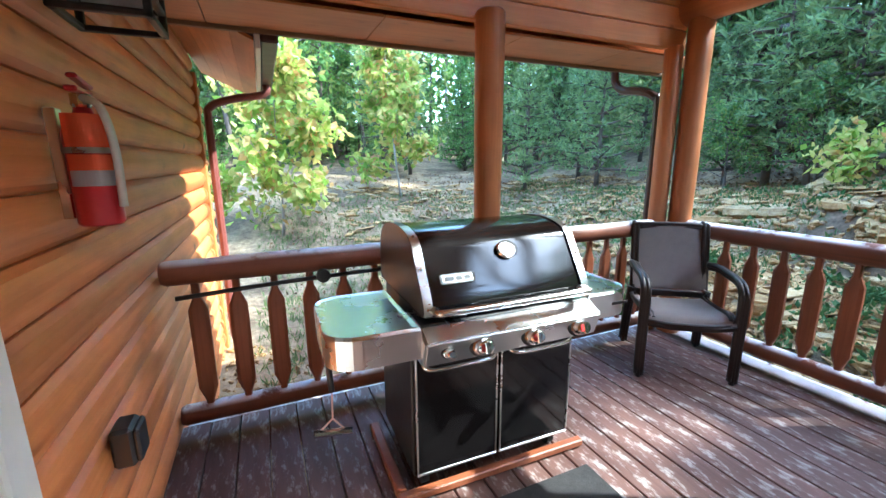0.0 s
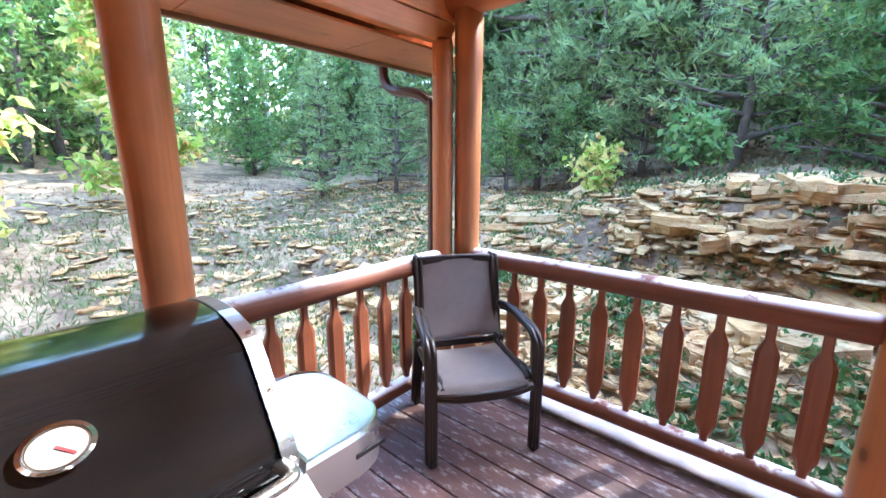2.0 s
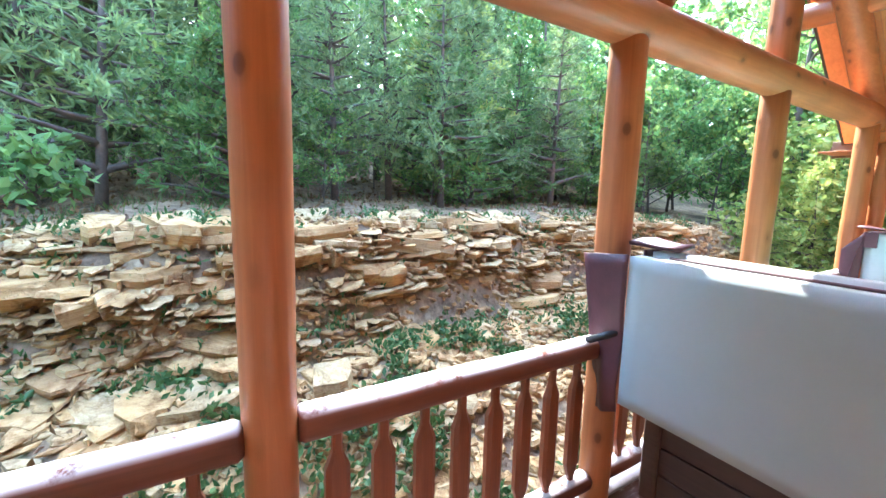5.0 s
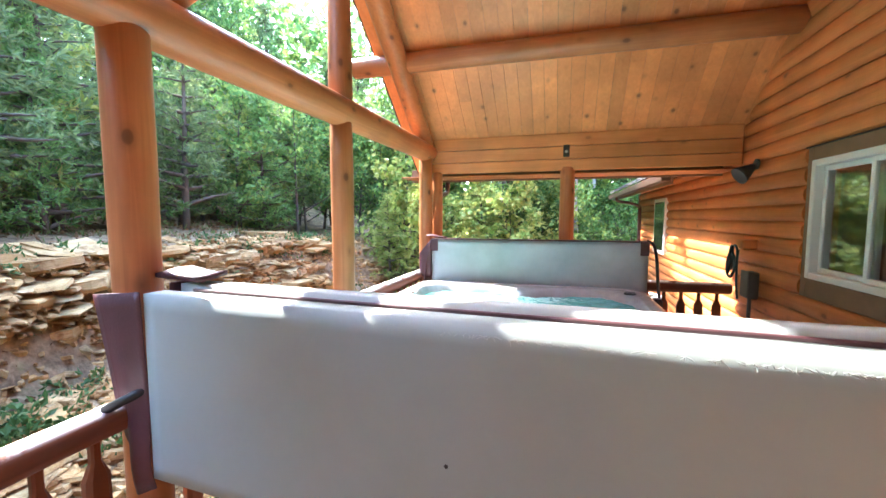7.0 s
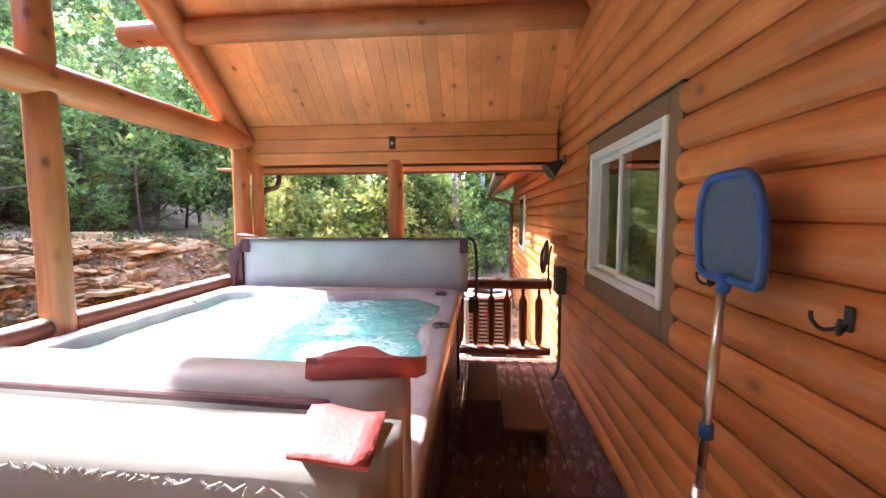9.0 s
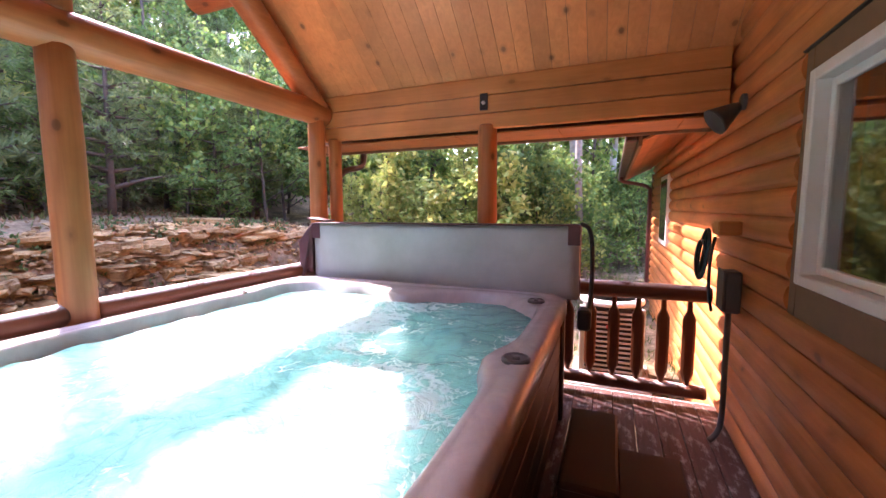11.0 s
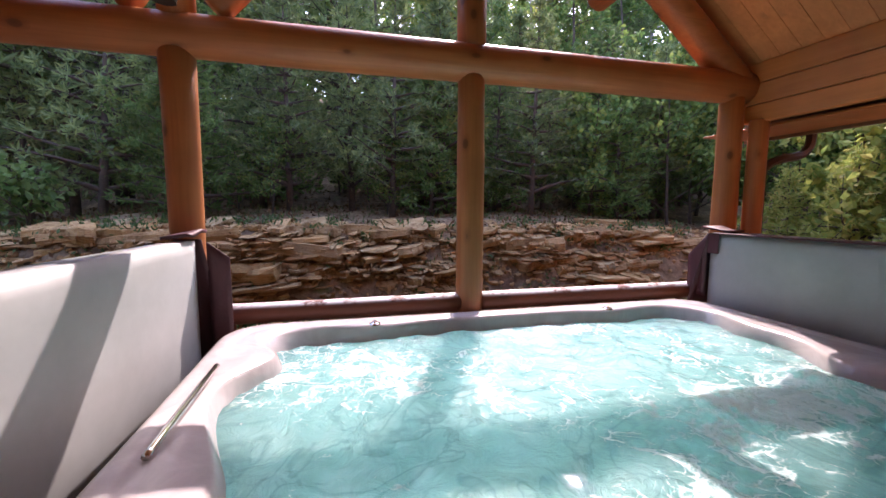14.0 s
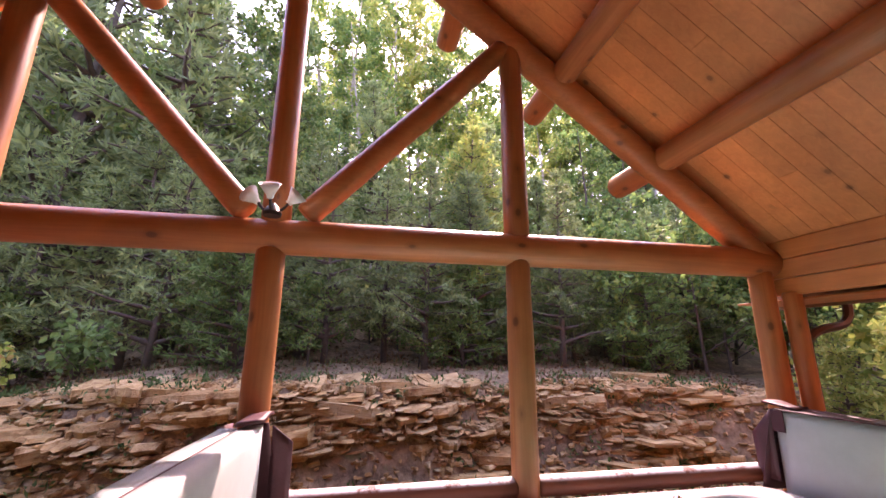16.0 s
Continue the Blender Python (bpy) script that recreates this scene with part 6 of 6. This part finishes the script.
def broadleaf(name, height, spread, label, seed, leaf, leaf_len=0.12, count=2600, bare=0.35, bark=None, thick=0.012, category="tree"):
    """A leafy tree: a trunk that forks into limbs and twigs, each twig with its own loose cluster of leaves."""
    r = random.Random(seed)
    tree = thing(name, label, category, group="leafy trees")
    bm = bmesh.new()
    lean = Vector((r.uniform(-.06, .06), r.uniform(-.06, .06), 1)) * height
    pts = [lean * t + Vector((r.uniform(-.01, .01) * height, r.uniform(-.01, .01) * height, 0)) * (t > 0) for t in (0, .25, .5, .75, 1)]
    tube(bm, curve_points(pts, 3), [thick * height * (1 - .9 * t / 12) for t in range(13)], 8)
    L = Leaves()
    tips = []
    nl = 16
    for i in range(nl):
        t = bare + (1 - bare) * (i + r.random()) / nl
        p0 = lean * t
        a = i * 2.4 + r.uniform(-.5, .5)
        ln = spread * (1.15 - 0.75 * t) * r.uniform(.6, 1.1)
        p1 = p0 + Vector((math.cos(a) * ln, math.sin(a) * ln, ln * r.uniform(.25, .8)))
        limb_tube(bm, p0, p1, thick * height * .45 * (1.1 - t), .006, .08 * ln, r, 5)
        for _ in range(6):
            q0 = p0.lerp(p1, r.uniform(.35, 1))
            q1 = q0 + rand_dir(r, .3) * ln * r.uniform(.2, .42)
            limb_tube(bm, q0, q1, .008, .003, .03, r, 3)
            tips.append((q0, q1))
    per = max(4, int(count / len(tips)))
    for q0, q1 in tips:
        for _ in range(per):
            q = q0.lerp(q1, r.uniform(.1, 1.15)) + rand_dir(r) * r.random() * leaf_len * 2.0
            d = rand_dir(r, -0.35)
            L.blade(q, d, leaf_len * r.uniform(.6, 1.25), leaf_len * r.uniform(.5, .75), r)
    part("trunk", bm, bark or BARK, tree, smooth=True)
    c = new("crown", L.mesh("crown", leaf))
    c.parent = tree
    return tree


P = "dark green pine with loose needle boughs growing on the bank"
pines = [conifer("pine_tree", 5.2, 1.5, P, 1, PINE_LEAF), conifer("pine_tree", 4.2, 1.35, P, 2, PINE_LEAF),
         conifer("cedar_tree", 3.4, 0.95, "bright green young cedar growing on the bank", 3, CEDAR_LEAF, 1.3, 0.04, 0.12),
         conifer("pine_tree", 7.5, 1.9, "tall dark green pine in the woods", 4, PINE_LEAF, 1.0, 0.2, 0.2)]
leafy = [broadleaf("leafy_tree", 9.5, 2.6, "tall leafy green tree in the woods", 21, BROAD_LEAF, 0.17, 3400, 0.3),
         broadleaf("leafy_tree", 12.0, 3.0, "tall leafy green tree with a pale trunk", 22, BROAD_LEAF, 0.19, 3600, 0.4, PALE_BARK, 0.010),
         broadleaf("leafy_shrub", 2.6, 1.3, "green leafy shrub under the trees", 23, BROAD_LEAF, 0.11, 2000, 0.1, None, 0.012, "shrub"),
         broadleaf("leafy_tree", 6.0, 2.0, "green leafy understorey tree", 24, BROAD_LEAF, 0.15, 3000, 0.2)]

bright = [broadleaf("leafy_shrub", 3.0, 1.5, "bright yellow-green leafy shrub beyond the deck end", 26, SUNLIT_LEAF, 0.16, 2400, 0.08, None, 0.012, "shrub"),
          conifer("cedar_tree", 3.6, 1.0, "bright green young cedar standing in the sun", 27, SUNLIT_LEAF, 1.3, 0.04, 0.13)]
sunny = broadleaf("leafy_tree", 12.5, 3.2, "tall sunlit yellow-green tree up the slope", 29, SUNLIT_LEAF, 0.21, 3800, 0.35, PALE_BARK, 0.010)
rp = random.Random(77)


def plant(src, x, y, scale, chance=0.8):
    tall = max(v.co.z for c in src.children for v in c.data.vertices) if "tall" not in src else src["tall"]
    src["tall"] = tall
    landing = y + 0.4636 * x
    if x < -3 and -1.5 < landing < 9 and rp.random() < chance:
        scale = min(scale, max(0.45, (0.4 - 1.143 * x - lumpy(x, y)) / tall * (0.9 if chance > 1 else 1)))
    m = pose(x, y, lumpy(x, y) - 0.05, rp.uniform(-3, 3), rp.uniform(-3, 3), rp.uniform(0, 360)) @ Matrix.Scale(scale, 4)
    if src.get("used"):
        for_scale = src.scale.copy()
        src.scale = (scale,) * 3
        ob = copy_thing(src, pose(x, y, lumpy(x, y) - 0.05, rp.uniform(-3, 3), rp.uniform(-3, 3), rp.uniform(0, 360)))
        src.scale = for_scale
        return ob
    src.matrix_basis = m
    src["used"] = 1
    return src


# front row on top of the bank
for i in range(22):
    y = -3.5 + i * 0.74 + rp.uniform(-.3, .3)
    x = -4.4 - rp.uniform(0, 1.8) - (0.9 if y < 0 else 0)
    plant(pines[rp.choice((0, 1, 1, 2, 0))], x, y, rp.uniform(.7, 1.0))
# rows behind, taller up the slope
for i in range(42):
    y = rp.uniform(-12, 22)
    x = -rp.uniform(7.5, 13)
    plant(rp.choice((pines[0], pines[3], pines[3], leafy[3], leafy[0])), x, y, rp.uniform(.8, 1.15))
for i in range(32):
    y = rp.uniform(-22, 34)
    x = -rp.uniform(14, 26)
    plant(rp.choice((pines[3], leafy[0], leafy[1], leafy[1])), x, y, rp.uniform(.9, 1.35))
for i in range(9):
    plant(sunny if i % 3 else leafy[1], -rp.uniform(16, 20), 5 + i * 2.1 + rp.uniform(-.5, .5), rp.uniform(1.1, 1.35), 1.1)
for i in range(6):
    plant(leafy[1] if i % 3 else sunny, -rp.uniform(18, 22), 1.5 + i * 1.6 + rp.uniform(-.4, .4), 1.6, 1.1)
# tall pines up the slope behind the grill corner
for i in range(14):
    plant(pines[3], -rp.uniform(7, 14), -9.5 + i * 0.85 + rp.uniform(-.4, .4), rp.uniform(1.4, 1.9))
# end beyond the grill
for i in range(26):
    x, y = rp.uniform(-8, 6), -rp.uniform(11, 17)
    plant(rp.choice((pines[0], pines[2], pines[3], leafy[3], leafy[0])), x, y, rp.uniform(.8, 1.2))
for i in range(24):
    x, y = rp.uniform(-14, 12), -rp.uniform(18, 28)
    plant(rp.choice((leafy[0], leafy[1], pines[3])), x, y, rp.uniform(.9, 1.3))
for x, y, s in ((-4.6, -5.6, .95), (-3.6, -7.2, .9), (-5.8, -7.6, 1.1), (-1.6, -11.0, 1.0)):
    plant(pines[1], x, y, s)
# end beyond the tub
for x, y, s in ((-4.0, 13.2, 1.2), (-5.4, 13.6, 1.4), (-3.0, 14.4, 1.3)):
    plant(leafy[2], x, y, s)
for x, y, s in ((-0.9, 12.4, .8), (0.6, 13.2, .85), (-1.6, 13.8, 1.2), (1.6, 15.0, .9)):
    plant(pines[2] if s < .95 else leafy[3], x, y, s)
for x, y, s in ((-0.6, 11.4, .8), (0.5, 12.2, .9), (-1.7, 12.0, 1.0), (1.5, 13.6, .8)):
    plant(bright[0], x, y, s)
plant(leafy[1], 2.15, 14.4, 0.9)
for x, y, s in ((-2.6, 13.4, .9), (0.3, 13.6, .85)):
    plant(leafy[0], x, y, s)
for x, y, s in ((2.5, 18.0, 1.25), (1.85, 17.0, 1.1), (-0.6, 19.0, 1.2)):
    plant(leafy[1], x, y, s)
for x, y, s in ((-5.0, 9.6, 1.1), (-4.6, 11.2, 1.2), (-6.2, 11.8, 1.3), (-6.6, 9.4, 1.2), (-7.4, 10.8, 1.5)):
    plant(leafy[2], x, y, s)
for x, y, s in ((-5.0, 10.15, .78), (-2.05, 11.0, .62), (-1.35, 11.15, .74), (-6.4, 6.6, 1.6), (-0.2, 12.8, 1.0)):
    plant(bright[1], x, y, s)
for i in range(16):
    plant(leafy[2], rp.uniform(-4, 2.2), rp.uniform(12.5, 17), rp.uniform(.8, 1.3))
for i in range(12):
    plant(rp.choice((leafy[2], leafy[3], leafy[2])), rp.uniform(0.8, 4.2), rp.uniform(17, 20), rp.uniform(.9, 1.4))
for i in range(40):
    x, y = rp.uniform(-8, 9), rp.uniform(19, 30)
    plant(rp.choice((leafy[0], leafy[1], leafy[1], leafy[3], leafy[2])), x, y, rp.uniform(.9, 1.25))
for i in range(22):
    plant(leafy[2], -rp.uniform(4.2, 7.5), rp.uniform(-5, 13), rp.uniform(.35, .7))

for x, y, s in ((-5.2, 12.4, 1.2), (-6.5, 13.9, 1.4), (-6.0, 15.0, 1.5), (-7.6, 14.4, 1.6)):
    plant(leafy[2], x, y, s)
for x, y, s in ((-8.0, 15.6, .9), (-9.6, 17.0, 1.0), (-6.5, 10.2, .8), (-7.6, 11.6, 1.1), (-8.4, 9.6, 1.2), (-6.9, 12.8, 1.1)):
    plant(pines[1], x, y, s)
for x, y, s in ((-6.8, 6.4, 1.5), (-5.6, 11.4, .9), (-6.6, 3.2, 1.2)):
    plant(pines[2], x, y, s)

SAP = "young tree with yellowing green leaves on thin pale stems"
for x, y, h, sd in ((2.72, -6.2, 3.9, 51), (-0.25, -7.9, 4.7, 52)):
    sp = broadleaf("sapling", h, 1.2, SAP, sd, SAP_LEAF, 0.20, 3400, 0.10, PALE_BARK, 0.007)
    sp.matrix_basis = pose(x, y, lumpy(x, y) - 0.03)

# distant woods: one mass of foliage right round
L = Leaves()
rf = random.Random(5)
for i in range(70000):
    a = rf.uniform(0, 2 * math.pi)
    d = rf.uniform(30, 46)
    x, y = d * math.cos(a), 4 + d * math.sin(a)
    top = 17 + 4.5 * noise.noise(Vector((a * 5, 0.3, 1))) + 2.5 * noise.noise(Vector((a * 17, 2.3, 1)))
    z = lumpy(x, y) + rf.uniform(0, 1) ** 0.9 * top
    L.blade((x, y, z), rand_dir(rf), rf.uniform(.5, .95), rf.uniform(.35, .6), rf)
tagged(new("far_woods", L.mesh("far_woods", BROAD_LEAF)), "distant green woods closing the view", "woods", kind="stuff")

# young growth filling in under the trees up the slope
for nm, n_, spot, lab, mt in (("understorey", 46000, lambda: (-rf.uniform(8.5, 24), rf.uniform(-18, 26)), "dense green young growth under the trees", PINE_LEAF),
                              ("understorey", 26000, lambda: (rf.uniform(-18, 12), -rf.uniform(12, 26)), "dense green young growth behind the saplings", BROAD_LEAF),
                              ("understorey", 20000, lambda: (rf.uniform(-16, 10), rf.uniform(17, 30)), "dense leafy young growth beyond the deck end", BROAD_LEAF)):
    L = Leaves()
    for i in range(n_):
        x, y = spot()
        if noise.noise(Vector((x * .45, y * .45, 3))) < -0.12:
            continue
        tall = 3.2 + 3.0 * noise.noise(Vector((x * .7, y * .7, 8))) + 0.16 * max(0, -x - 8)
        z = lumpy(x, y) + tall * rf.random()
        s_ = rf.uniform(.16, .34)
        L.blade((x, y, z), rand_dir(rf, .2), s_, s_ * .5, rf)
    tagged(new(nm, L.mesh(nm, mt)), lab, "undergrowth", kind="stuff")

# low green, grass and dry leaves
L = Leaves()
for i in range(1150):
    x, y = -rp.uniform(0.5, 2.4), rp.uniform(-1.5, 8.5)
    if noise.noise(Vector((x * 1.3, y * 1.1, 9))) < 0.02:
        continue
    z = lumpy(x, y)
    for _ in range(14):
        L.blade((x + rp.gauss(0, .06), y + rp.gauss(0, .06), z + rp.uniform(.02, .13)), rand_dir(rp, .6), rp.uniform(.05, .10), rp.uniform(.03, .06), rp)
for i in range(500):
    x, y = face_spot(rp, -5, 10)
    z = lumpy(x, y)
    for _ in range(10):
        L.blade((x + rp.gauss(0, .05), y + rp.gauss(0, .05), z + rp.uniform(.02, .12)), rand_dir(rp, .8), rp.uniform(.04, .1), rp.uniform(.02, .04), rp)
tagged(new("ground_plants", L.mesh("ground_plants", HERB_LEAF)), "low green creeping plants among the stones", "plants", kind="stuff")
L = Leaves()
for i in range(15000):
    q = rp.random()
    if q < .45:
        x, y = rp.uniform(-4.5, 3.2), -rp.uniform(0.4, 8.0)
    elif q < .75:
        x, y = rp.uniform(-1.5, 5.5), rp.uniform(8.2, 19)
    elif q < .80:
        x, y = -rp.uniform(3.4, 5.5), rp.uniform(-4, 10)
    else:
        continue
    z = lumpy(x, y)
    for _ in range(3):
        L.blade((x, y, z), rand_dir(rp, 2.2), rp.uniform(.06, .16), .012, rp)
tagged(new("grass", L.mesh("grass", GRASS_LEAF)), "thin green grass tufts on the slope", "grass", kind="stuff")
L = Leaves()
for i in range(14000):
    q = rp.random()
    x, y = (-rp.uniform(0.4, 7.5), rp.uniform(-8, 12)) if q < .8 else (rp.uniform(-6, 3), -rp.uniform(1, 11))
    L.blade((x, y, lumpy(x, y) + .02), rand_dir(rp, .3), rp.uniform(.04, .09), rp.uniform(.03, .05), rp)
tagged(new("leaf_litter", L.mesh("leaf_litter", LITTER)), "dry brown fallen leaves scattered on the ground", "leaves", kind="stuff")

# two plants on the bank's edge
for x, y, h, mt, lab, sd in ((-3.9, -0.55, 0.62, SAP_LEAF, "small yellow-green leafy seedling on the bank edge", 61),
                             (-3.75, 0.75, 0.72, CEDAR_LEAF, "small blue-green leafy plant on the bank edge", 62)):
    sp = broadleaf("seedling", h, 0.42, lab, sd, mt, 0.13, 190, 0.2, None, 0.012, "plant")
    sp.matrix_basis = pose(x, y, lumpy(x, y) - 0.02)
